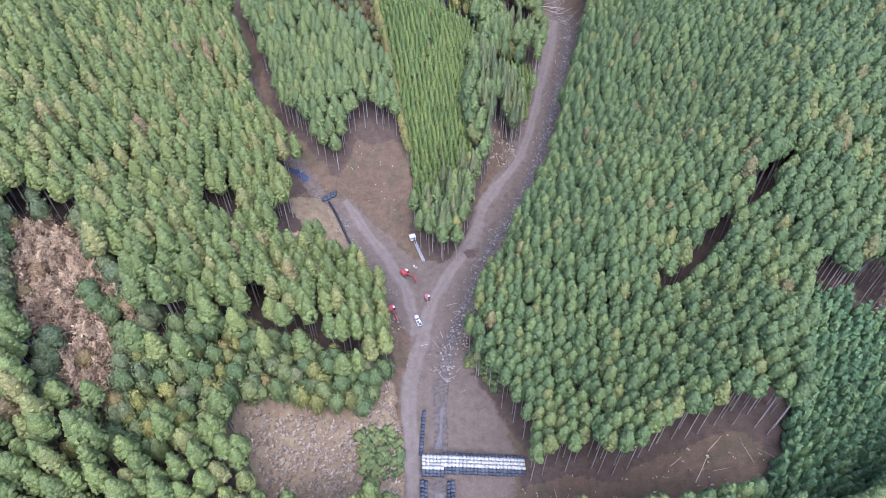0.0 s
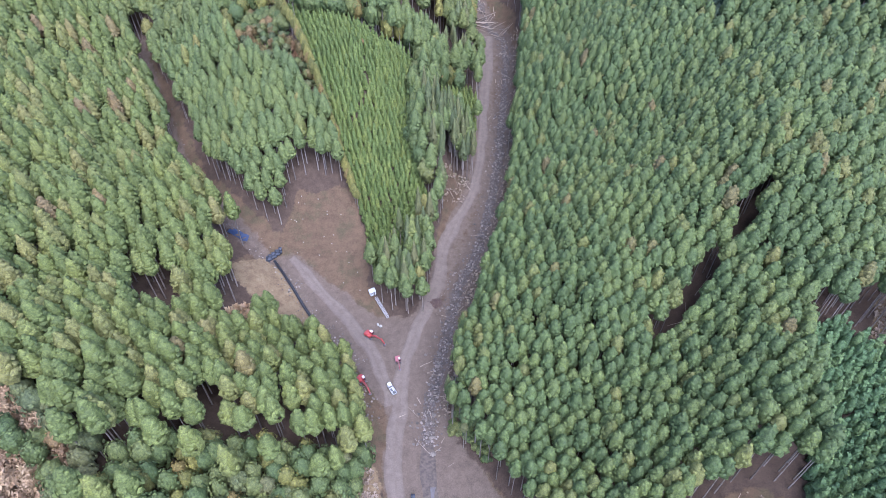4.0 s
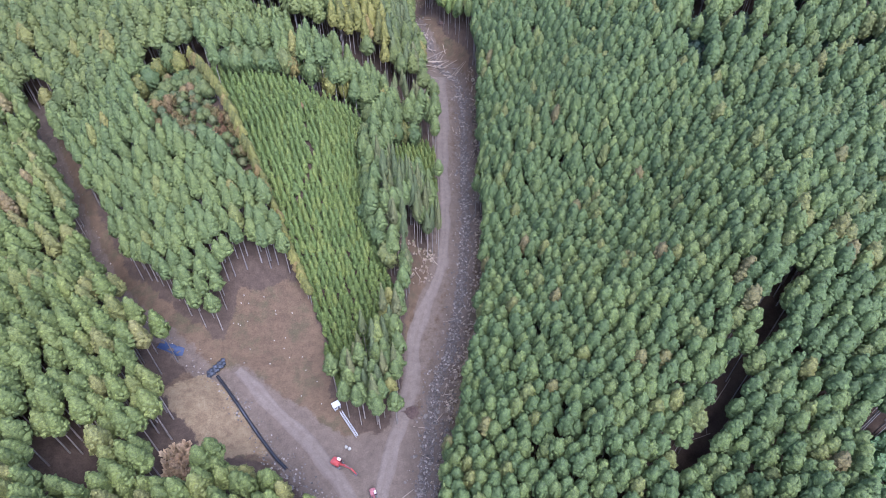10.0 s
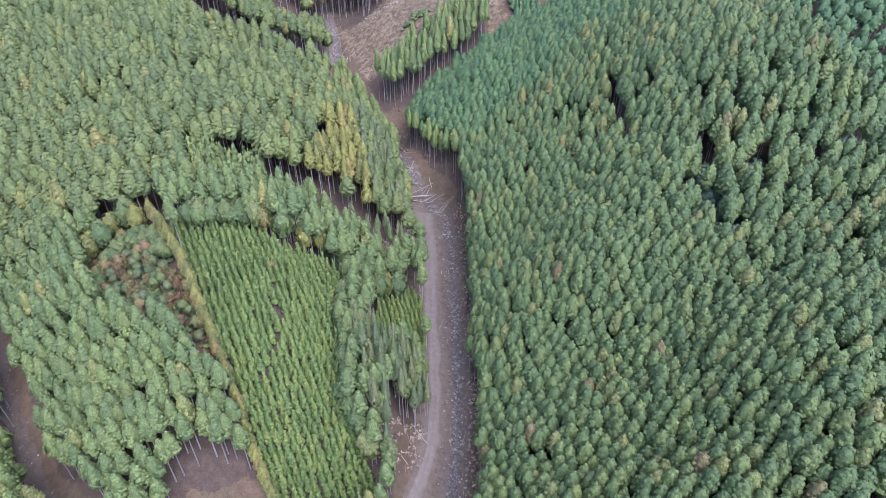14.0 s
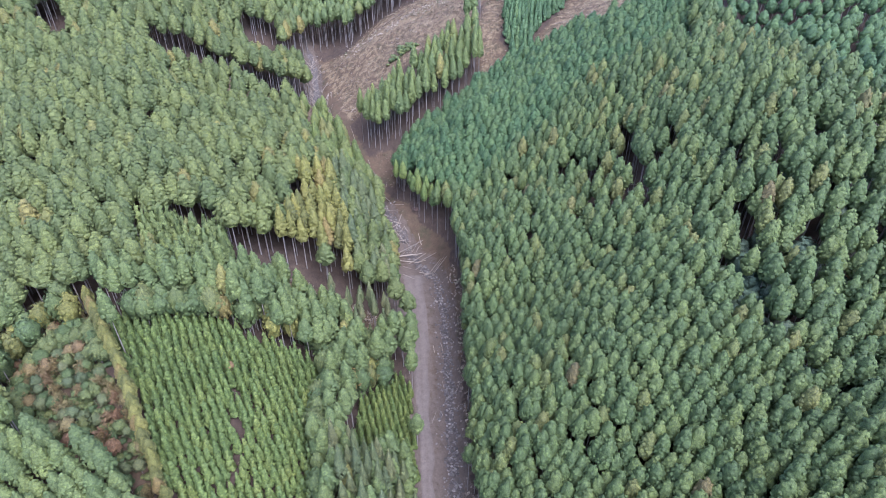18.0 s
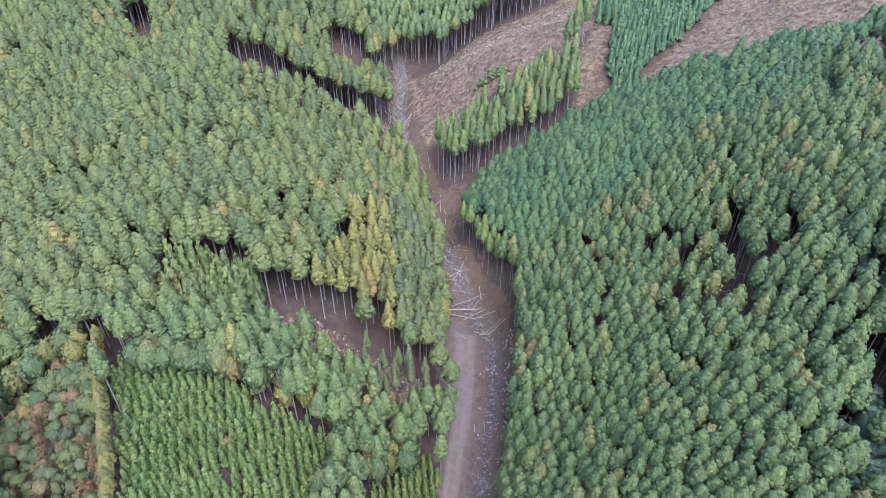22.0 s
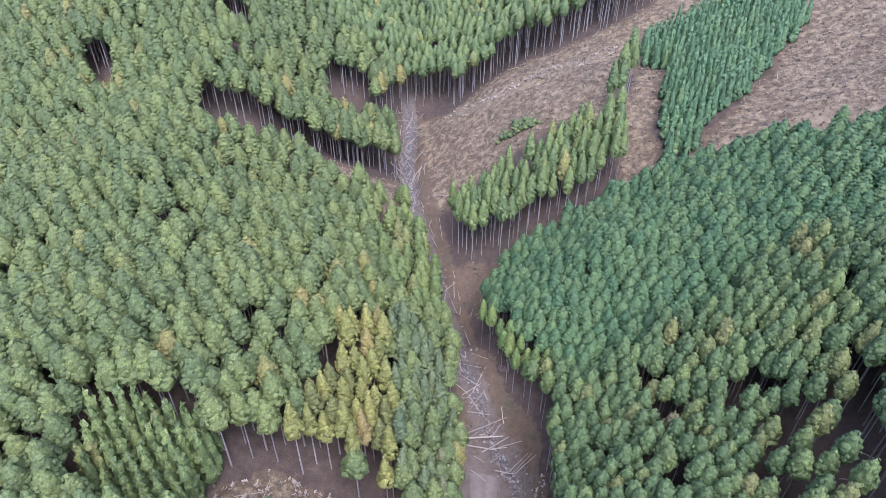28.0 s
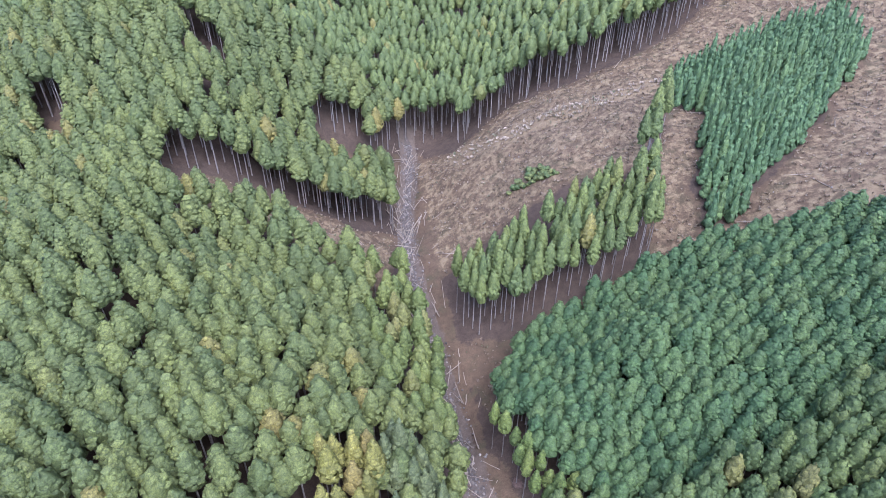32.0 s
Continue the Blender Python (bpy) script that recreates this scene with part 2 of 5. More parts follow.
# ---- lie of the land: heights along streams, slopes and spurs (x, y, z) ----
MAIN_STREAM = [(14, -120, -16), (16, 0, -8), (14, 60, -3), (4, 95, -1), (4, 124, 0), (18, 150, 1), (33, 185, 5),
               (41, 217, 8), (46, 262, 10), (55, 310, 16), (60, 350, 23), (52, 390, 29), (46, 430, 35), (44, 470, 41), (44, 530, 52), (40, 640, 75), (30, 800, 105)]
WEST_STREAM = [(-14, 140, 1), (-28, 160, 2), (-43, 179, 4), (-75, 218, 12), (-95, 260, 20), (-110, 310, 31), (-125, 380, 45), (-140, 480, 66)]
EAST_SLOPE = [(60, 30, 20), (117, 99, 38), (64, 345, 30), (160, 200, 66), (180, 100, 50), (140, 20, 40), (86, 137, 44), (91, 94, 35), (41, 92, 8), (76, 192, 26), (110, 166, 54), (128, 147, 50), (43, 154, 19), (67, 143, 32), (93, 115, 40), (122, 128, 40), (48, 117, 22), (71, 101, 23), (26, 108, 7), (68, 79, 29), (92, 81, 31), (130, 187, 56), (98, 193, 41), (94, 182, 40), (117, 176, 54), (61, 182, 20), (76, 159, 31), (94, 147, 49)]
EAST_BROW = [(77, 254, 24), (76, 272, 31), (103, 283, 41), (126, 219, 60), (82, 206, 39), (62, 226, 22), (168, 267, 83), (141, 227, 71), (132, 244, 72), (125, 272, 65), (101, 243, 49), (114, 216, 56), (110, 288, 47), (91, 273, 40)]
UPPER_SPUR = [(132, 430, 77), (122, 381, 67), (113, 383, 61), (118, 432, 77), (95, 445, 69), (68, 445, 56), (66, 376, 33), (200, 410, 94), (170, 520, 100), (110, 520, 72), (114, 333, 60), (162, 298, 80), (144, 402, 78), (94, 361, 41), (123, 345, 64), (142, 332, 76), (162, 327, 86), (101, 324, 49), (124, 309, 63), (140, 298, 77), (90, 400, 61), (93, 343, 49), (77, 332, 37)]
WEST_SLOPE = [(-46, 165, 8), (-25, 80, 4), (-60, 70, 20), (-110, 60, 44), (-140, 190, 55), (-165, 280, 65), (-150, 120, 60), (-84, 116, 36), (-70, 130, 23), (-43, 132, 7), (-22, 107, 5), (-88, 224, 20), (-82, 173, 25), (-66, 175, 18), (-57, 140, 12), (-37, 115, 17)]
MID_HILL = [(-45, 252, 46), (-6, 243, 45), (20, 205, 20), (-10, 180, 10), (24, 320, 42), (-67, 352, 53), (19, 400, 50), (-5, 475, 81), (24, 468, 58), (-50, 540, 98), (-51, 200, 21), (-60, 231, 27), (-51, 313, 50), (-27, 293, 49), (-2, 298, 46), (18, 287, 27), (-32, 311, 52), (10, 272, 35), (4, 316, 44), (-43, 289, 49), (-21, 264, 48), (-19, 305, 50)]
UPPER_HILL = [(-68, 416, 67), (-34, 380, 66), (-9, 399, 53), (16, 377, 39), (-46, 336, 55), (-15, 327, 52), (-92, 390, 51), (-72, 405, 60), (-41, 419, 69), (-12, 420, 64), (17, 440, 39), (-43, 350, 59), (10, 354, 48), (-75, 433, 74), (-56, 405, 65), (-31, 411, 72), (8, 456, 57), (25, 431, 42), (-28, 368, 62), (-12, 389, 48), (-43, 438, 81), (-23, 445, 81), (0, 443, 61), (-23, 348, 56), (-1, 345, 50), (-14, 376, 49)]
SKIRTS = [(-320, 100, 110), (-320, 350, 130), (-260, 600, 140), (-60, 720, 140), (120, 720, 140), (300, 560, 150), (320, 300, 130), (320, 60, 80), (-250, -80, 60), (250, -100, 50), (0, 950, 170), (-350, 900, 190), (350, 900, 190)]
SPOTS = np.array(MAIN_STREAM + WEST_STREAM + EAST_SLOPE + EAST_BROW + UPPER_SPUR + WEST_SLOPE + MID_HILL + UPPER_HILL + SKIRTS, float)

STREAM = [(-1, 20), (-1, 70), (-1, 86), (1, 112), (9, 135), (18, 159), (27, 173), (36, 194), (45, 220), (54, 254), (63, 288), (64, 302), (58, 318), (54, 332), (50, 358), (46, 385), (41, 412), (41, 440), (44, 470), (40, 520), (38, 590)]
ROAD = [(-6, 20), (-7, 68), (-9, 86), (-10, 99), (-7, 114), (-4, 131), (3, 146), (11, 160), (14, 172), (22, 187), (29, 197), (36, 215), (41, 235), (43, 246), (49, 270), (53, 290), (56, 307)]
WEST_ROAD = [(-8, 116), (-12, 135), (-19, 150), (-30, 166), (-39, 179)]
WEST_BED = [(-17, 133), (-30, 152), (-42, 172), (-52, 184), (-64, 196), (-74, 213), (-82, 234), (-93, 265), (-104, 300)]

# open ground
VALLEY = [(-10, 20), (-11, 68), (-11, 86), (-15, 99), (-16, 112), (-17, 125), (-22, 137), (-32, 147), (-44, 152), (-57, 171), (-50, 178), (-60, 190), (-72, 212), (-80, 234), (-93, 266), (-102, 292), (-98, 294),
          (-87, 266), (-75, 236), (-65, 211), (-52, 194), (-41, 186), (-32, 197), (-13, 194), (-11, 175), (-12, 162), (-7, 150), (6, 149), (11, 163), (12, 174), (18, 190), (18, 204), (30, 208), (36, 224), (42, 246), (48, 275), (50, 310), (50, 330), (48, 352), (45, 375),
          (40, 395), (37, 412), (37, 440), (36, 470), (50, 474), (49, 440), (50, 408), (54, 388), (56, 362), (59, 342), (64, 326), (72, 309), (66, 280), (54, 238), (43, 197), (34, 168), (20, 141), (11, 130), (5, 115), (9, 101), (15, 93), (22, 80), (22, 20)]
BARE_KNOLL = [(-6, 281), (-3, 288), (6, 294), (15, 293), (22, 291), (32, 290), (43, 286), (41, 273), (30, 263), (26, 272), (18, 275), (10, 275), (4, 273), (-2, 272)]
EAST_CUT = [(22, 69), (32, 70), (41, 66), (47, 66), (54, 69), (61, 70), (68, 71), (72, 67), (73, 58), (67, 53), (47, 53), (21, 59)]
UPPER_CUT = [(44, 473), (60, 465), (85, 480), (110, 475), (134, 476), (165, 495), (236, 528), (266, 508), (216, 451), (195, 458), (151, 454), (137, 451), (129, 430), (111, 405), (100, 406), (73, 408), (50, 401), (46, 440)]
EAST_SLIDE = [(129, 430), (138, 423), (122, 391), (121, 378), (130, 380), (151, 394), (189, 432), (197, 458), (274, 475), (317, 406), (299, 344), (201, 339), (161, 352), (138, 358), (122, 366), (107, 374), (107, 378), (113, 400)]
SOUTH_BRINK = [(-50, 160), (-44, 153), (-32, 148), (-22, 138), (-17, 126), (-21, 127), (-27, 138), (-40, 146), (-49, 154)]
SLIT = [(92, 131), (87, 127), (82, 122), (73, 116), (70, 112), (66, 109), (54, 103), (57, 108), (63, 111), (68, 115), (72, 119), (78, 123)]
EAST_GAP = [(105, 294), (113, 292), (120, 285), (124, 273), (124, 264), (110, 248), (106, 249), (101, 257), (95, 265)]
WEST_CUT = [(-29, 411), (-18, 416), (-6, 418), (2, 418), (12, 418), (23, 415), (35, 424), (38, 411), (35, 389), (27, 390), (15, 394), (5, 400), (-4, 404), (-16, 403), (-23, 400)]
FAR_SLIT = [(8, 459), (18, 459), (28, 459), (37, 458), (34, 451), (22, 452), (11, 451)]
FAR_CUT = [(-74, 441), (-63, 438), (-57, 419), (-64, 418)]
TAN_BANK = [(-51, 80), (-34, 84), (-23, 85), (-16, 100), (-11, 86), (-11, 62), (-38, 57), (-47, 70)]
EAST_TAN = [(121, 113), (129, 110), (114, 95), (108, 97)]
TAN_SLOPE = [(-57, 170), (-48, 177), (-41, 172), (-31, 150), (-43, 151)]
# plantings and other stands
PLANTATION = [(-33, 267), (-13, 265), (-2, 258), (8, 256), (18, 254), (16, 237), (10, 224), (13, 216), (8, 205), (12, 194), (12, 185), (3, 172), (-9, 161), (-11, 172), (-13, 187), (-17, 206), (-22, 223), (-28, 245)]
PLANTATION_LOW = [(26, 248), (43, 262), (36, 227), (19, 221)]
EAST_PLANTING = [(137, 451), (146, 455), (178, 458), (197, 458), (189, 432), (151, 394), (130, 380), (121, 376), (123, 392), (138, 423), (129, 430)]
GREEN_PLANTING = [(89, 101), (101, 101), (115, 86), (107, 60), (76, 48), (63, 49), (79, 72)]
YELLOW_STAND = [(16, 295), (30, 294), (32, 290), (34, 311), (32, 326), (24, 324), (17, 313), (11, 295)]
SMALL_CEDARS = [(-28, 286), (-25, 297), (-18, 300), (-5, 295), (-5, 281), (-6, 274), (-16, 275)]
TALL_EDGE = [(55, 390), (57, 379), (69, 375), (107, 378), (114, 400), (130, 429), (127, 429), (104, 395), (88, 391), (74, 393)]
TWIG_PATCH = [(-110, 113), (-105, 120), (-97, 122), (-89, 109), (-78, 99), (-73, 96), (-76, 83), (-73, 74), (-79, 69), (-86, 74), (-90, 83), (-97, 86), (-104, 97)]
ORANGE_PATCH = [(-59, 268), (-55, 272), (-44, 279), (-36, 259), (-29, 241), (-24, 225), (-23, 215), (-32, 226), (-39, 231), (-47, 235), (-54, 246)]
GULLY = [(55, 367), (60, 355), (69, 366), (82, 370), (98, 374), (115, 369), (124, 366), (107, 377), (95, 378), (69, 373), (56, 378)]
DARK_RIDGE = [(60, 354), (69, 367), (88, 369), (107, 370), (122, 367), (136, 360), (153, 344), (175, 341), (151, 299), (135, 306), (130, 314), (122, 318), (109, 312), (92, 311), (78, 311), (68, 325)]
WEST_GAP = [(-75, 149), (-65, 150), (-65, 147), (-62, 136), (-70, 136)]
TAN_GAP = [(-55, 153), (-50, 154), (-45, 149), (-43, 138), (-50, 137), (-53, 141)]
NOTCH = [(-53, 111), (-48, 110), (-46, 100), (-50, 101)]
SHADE_GAP = [(91, 306), (96, 303), (98, 292), (85, 263), (82, 269)]
HIGH_SLIT = [(-30, 464), (-23, 459), (-17, 458), (-16, 445), (-24, 447)]
RIDGE_FOOT = [(56, 341), (60, 344), (64, 333), (71, 325), (76, 318), (67, 320), (60, 323), (56, 331)]
OPEN = [HIGH_SLIT, WEST_GAP, TAN_GAP, NOTCH, VALLEY, BARE_KNOLL, EAST_CUT, UPPER_CUT, EAST_SLIDE, SLIT, GULLY, WEST_CUT, FAR_SLIT, FAR_CUT, TAN_BANK, EAST_TAN]
EAST_MIXED = [(107, 199), (113, 241), (137, 259), (164, 249), (163, 174), (120, 168)]
HEDGE = [(-39, 273), (-29, 247), (-22, 222), (-18, 207), (-13, 187)]


def lattice(x, y, scale, seed):
    """Smooth value noise from -1 to 1."""
    table = np.random.RandomState(seed).uniform(-1, 1, (64, 64))
    u, v = np.asarray(x) / scale, np.asarray(y) / scale
    i, j = np.floor(u).astype(int), np.floor(v).astype(int)
    f, g = u - i, v - j
    f, g = f * f * (3 - 2 * f), g * g * (3 - 2 * g)
    a, b = table[i % 64, j % 64], table[(i + 1) % 64, j % 64]
    c, d = table[i % 64, (j + 1) % 64], table[(i + 1) % 64, (j + 1) % 64]
    return (a * (1 - f) + b * f) * (1 - g) + (c * (1 - f) + d * f) * g


def off_line(x, y, line):
    """Distance from a line in plan."""
    best = np.full(np.shape(x), 1e9)
    for (x0, y0, *_), (x1, y1, *_) in zip(line, line[1:]):
        dx, dy = x1 - x0, y1 - y0
        t = np.clip(((x - x0) * dx + (y - y0) * dy) / (dx * dx + dy * dy), 0, 1)
        best = np.minimum(best, np.hypot(x - x0 - t * dx, y - y0 - t * dy))
    return best


def inside(x, y, poly):
    x, y = np.asarray(x, float), np.asarray(y, float)
    if len(poly) > 3:  # ragged borders
        x, y = x + 1.5 * lattice(x, y, 5.3, 71), y + 1.5 * lattice(x, y, 4.7, 72)
    hit = np.zeros(x.shape, bool)
    for (x0, y0), (x1, y1) in zip(poly, poly[1:] + poly[:1]):
        if y0 != y1:
            hit ^= ((y0 > y) != (y1 > y)) & (x < (x1 - x0) * (y - y0) / (y1 - y0) + x0)
    return hit


def soft(x, y, poly, edge=2.0):
    """1 inside, 0 outside, with a soft border."""
    d = off_line(x + 1.5 * lattice(x, y, 5.3, 71), y + 1.5 * lattice(x, y, 4.7, 72), poly + poly[:1]) * np.where(inside(x, y, poly), 1, -1)
    return np.clip(0.5 + d / (2 * edge), 0, 1)


def smooth(v):
    v = np.clip(v, 0, 1)
    return v * v * (3 - 2 * v)


def kernel(r2):
    return 0.5 * r2 * np.log(np.maximum(r2, 1e-9))


NODES = SPOTS[:, :2] / 100
count = len(NODES)
system = np.zeros((count + 3, count + 3))
system[:count, :count] = kernel(((NODES[:, None] - NODES[None]) ** 2).sum(-1)) + np.eye(count) * 0.004
system[:count, count], system[count, :count] = 1, 1
system[:count, count + 1:], system[count + 1:, :count] = NODES, NODES.T
WEIGHTS = np.linalg.solve(system, np.r_[SPOTS[:, 2], 0, 0, 0])
FLOOR_Y, FLOOR_Z = [p[1] for p in MAIN_STREAM], [p[2] for p in MAIN_STREAM]
FLOOR = [(2, 20), (2, 95), (-1, 115), (1, 130), (12, 150), (20, 165), (29, 185), (40, 217), (49, 255), (57, 290), (58, 310)]


def height(x, y):
    x, y = np.asarray(x, float), np.asarray(y, float)
    shape = x.shape
    x, y = x.ravel(), y.ravel()
    xc, yc = np.clip(x, -420, 420), np.clip(y, -160, 980)
    z = np.empty(len(x))
    for k in range(0, len(x), 20000):
        q = np.stack([xc[k:k + 20000], yc[k:k + 20000]], 1) / 100
        z[k:k + 20000] = kernel(((q[:, None] - NODES[None]) ** 2).sum(-1)) @ WEIGHTS[:count] + WEIGHTS[count] + q @ WEIGHTS[count + 1:]
    away = np.hypot(x - xc, y - yc)
    z += (lattice(x, y, 400, 5) * 60 + 20) * smooth(away / 600)
    # the valley floor is nearly level across
    level = np.interp(y, FLOOR_Y, FLOOR_Z)
    w = smooth((15 - off_line(x, y, FLOOR)) / 9)
    z = z * (1 - w) + level * w
    # channel of the stream, with a low bank, and the west branch
    z -= 1.9 * smooth((4.0 - off_line(x, y, STREAM)) / 1.8) * smooth((y - 100) / 30)
    z -= 1.0 * smooth((4.5 - off_line(x, y, WEST_BED)) / 3.5)
    z += 0.9 * lattice(x, y, 6.5, 9) * smooth((y - 365) / 15) * smooth((x - 55) / 8)
    rough = 1 - smooth((5 - off_line(x, y, ROAD)) / 3)
    z += smooth((off_line(x, y, FLOOR) - 22) / 25) * (lattice(x, y, 34, 7) * 1.0 + lattice(x, y, 19, 8) * 1.2)
    z += rough * (lattice(x, y, 13, 1) * 0.55 + lattice(x, y, 4.1, 2) * 0.22)
    return z.reshape(shape)


def spread(fine0, fine1, step, far):
    """Grid lines: even between fine0 and fine1, then ever wider out to the horizon."""
    mid = np.arange(fine0, fine1 + step, step)
    grow = step * 1.12 ** np.arange(1, 60)
    grow = np.cumsum(grow)
    grow = grow[grow < far]
    return np.r_[fine0 - grow[::-1], mid, fine1 + grow]


def mesh_of(name, verts, faces, material, tone=None, shade=False):
    """A mesh from arrays; faces is an n x 3 or n x 4 array."""
    me = bpy.data.meshes.new(name)
    verts, faces = np.asarray(verts, np.float32), np.asarray(faces, np.int32)
    me.vertices.add(len(verts))
    me.vertices.foreach_set("co", verts.ravel())
    k = faces.shape[1]
    me.loops.add(faces.size)
    me.loops.foreach_set("vertex_index", faces.ravel())
    me.polygons.add(len(faces))
    me.polygons.foreach_set("loop_start", np.arange(0, faces.size, k, dtype=np.int32))
    if shade is not False:
        me.polygons.foreach_set("use_smooth", np.ones(len(faces), bool) & shade)
    me.update(calc_edges=True)
    if material:
        me.materials.append(material)
    if tone is not None:
        me.attributes.new("tone", "FLOAT", "POINT").data.foreach_set("value", np.asarray(tone, np.float32))
    return me


def grid_faces(nx, ny):
    i = np.arange(nx * ny).reshape(ny, nx)
    return np.stack([i[:-1, :-1].ravel(), i[:-1, 1:].ravel(), i[1:, 1:].ravel(), i[1:, :-1].ravel()], 1)


# ---- ground: one sheet out to the horizon ----
gx, gy = spread(-135, 205, 2.2, 4200), spread(20, 500, 2.2, 4200)
GX, GY = np.meshgrid(gx, gy)
GZ = height(GX, GY)
ground = tagged(new("ground", mesh_of("ground", np.stack([GX, GY, GZ], -1).reshape(-1, 3), grid_faces(len(gx), len(gy)), EARTH, shade=True)),
                "steep brown mountain ground with litter, bare soil and gravel", "ground", kind="structure")


def paint(name, values):
    ground.data.attributes.new(name, "FLOAT", "POINT").data.foreach_set("value", np.clip(values, 0, 1).ravel().astype(np.float32))


most = lambda polys, edge: np.max([soft(GX, GY, p, edge) for p in polys], axis=0)
PAD = [(-10, 20), (-11, 90), (-10, 112), (-15, 128), (-26, 146), (-38, 168), (-42, 178), (-36, 180), (-28, 170), (-16, 156), (-8, 150), (6, 149), (12, 152), (20, 150), (14, 134), (6, 118), (8, 104), (14, 94), (20, 80), (20, 20)]
paint("bare", most([VALLEY, BARE_KNOLL, EAST_CUT, UPPER_CUT, EAST_SLIDE, WEST_CUT, GULLY, FAR_CUT, FAR_SLIT, ORANGE_PATCH, [(130, 212), (143, 208), (140, 194), (129, 197)]], 1.5))
paint("gravel", np.maximum.reduce([0.55 * smooth((13 - off_line(GX, GY, FLOOR)) / 6), soft(GX, GY, PAD, 2), smooth((4.8 - off_line(GX, GY, STREAM)) / 2.5), smooth((3.6 - off_line(GX, GY, ROAD)) / 2), smooth((5 - off_line(GX, GY, WEST_BED)) / 3) * 0.8,
                                     soft(GX, GY, [(46, 284), (44, 296), (50, 311), (62, 311), (60, 290)], 2)]))
EAST_BANK = [(x + 8.5, y) for x, y in STREAM if 105 < y < 300]
paint("grass", np.maximum.reduce([0.5 * smooth((4.5 - off_line(GX, GY, EAST_BANK)) / 3), 0.5 * most([UPPER_CUT, EAST_SLIDE, WEST_CUT, BARE_KNOLL], 2.5), most([TWIG_PATCH, [(-56, 82), (-36, 91), (-24, 91), (-17, 106), (-11, 88), (-10, 60), (-40, 54), (-52, 66)], TAN_SLOPE, EAST_TAN, TAN_GAP, [(58, 463), (86, 456), (109, 451), (134, 455), (136, 447), (109, 441), (86, 444), (60, 450)], [(146, 369), (168, 375), (158, 359), (148, 363)]], 1.5)]))
paint("woods", np.clip(np.maximum.reduce([-149 - GX, GX - 232, GY - 606, 32 - GY]) / 5, 0, 1))


def draped(name, line, half, lift, material, label, wiggle=0.8, seed=3):
    """A strip laid on the ground along a line."""
    pts = np.array(line, float)
    seg = np.r_[0, np.cumsum(np.hypot(*np.diff(pts, axis=0).T))]
    s = np.arange(0, seg[-1], 1.6)
    cx, cy = np.interp(s, seg, pts[:, 0]), np.interp(s, seg, pts[:, 1])
    pad = np.ones(9) / 9
    ex = lambda v: np.convolve(np.r_[np.full(4, v[0]), v, np.full(4, v[-1])], pad, "valid")
    cx, cy = ex(cx), ex(cy)
    tx, ty = np.gradient(cx), np.gradient(cy)
    n = np.hypot(tx, ty)
    tx, ty = tx / n, ty / n
    w = np.interp(s, seg, half) if isinstance(half, (list, np.ndarray)) else np.full(len(s), float(half))
    across = np.linspace(-1, 1, 9)
    left, right = w + wiggle * lattice(s, s * 0, 7, seed), w + wiggle * lattice(s, s * 0, 6, seed + 1)
    side = np.where(across[None] < 0, left[:, None], right[:, None]) * across[None]
    X, Y = cx[:, None] + ty[:, None] * side, cy[:, None] - tx[:, None] * side
    Z = height(X, Y) + lift - 0.35 * (np.abs(across)[None] > 0.99)
    return tagged(new(name, mesh_of(name, np.stack([X, Y, Z], -1).reshape(-1, 3), grid_faces(9, len(s)), material, np.tile(across, len(s)), shade=True)), label, "road" if "road" in name else "stream", kind="structure")


draped("road", ROAD, [2.6] * 10 + [2.2] * 4 + [3.2, 4.6, 4.0], 0.14, ROAD_DIRT, "pale brown packed gravel forest road with wheel tracks")
draped("west_road", WEST_ROAD, 2.2, 0.20, ROAD_DIRT, "brown gravel track climbing beside a black pipe", seed=8)
draped("stream_bed", STREAM, [2.4] * 11 + [1.7] * 10, 0.10, BED, "stony grey bed of a nearly dry mountain stream", 1.2, 12)

# ---- trees ----
def ball(sub):
    bm = bmesh.new()
    bmesh.ops.create_icosphere(bm, subdivisions=sub, radius=1)
    v = np.array([p.co[:] for p in bm.verts])
    f = np.array([[q.index for q in p.verts] for p in bm.faces])
    bm.free()
    return v, f


def outline(kind, u):
    """Crown radius (0 to 1) at the part u of its height."""
    if kind == "cedar":
        return np.clip(np.minimum(1, 0.45 + u * 2.2) * np.power(np.clip(1 - u, 0, 1), 0.55) * 1.14, 0.0, 1.0)
    if kind == "pole":
        return np.clip(np.minimum(1, 0.5 + u * 2.6) * np.power(np.clip(1 - u, 0, 1), 0.72) * 1.2, 0, 1)
    if kind == "young":
        return np.clip(np.minimum(1, 0.6 + u * 3.0) * np.power(np.clip(1 - u, 0, 1), 0.8) * 1.12, 0, 1)
    if kind == "cypress":
        return np.clip(np.minimum(1, 0.40 + u * 2.2) * np.power(np.clip(1 - u ** 1.25, 0, 1), 0.5) * 1.06, 0, 1)
    return np.sqrt(np.clip(1 - (2 * u - 1) ** 2, 0, 1))


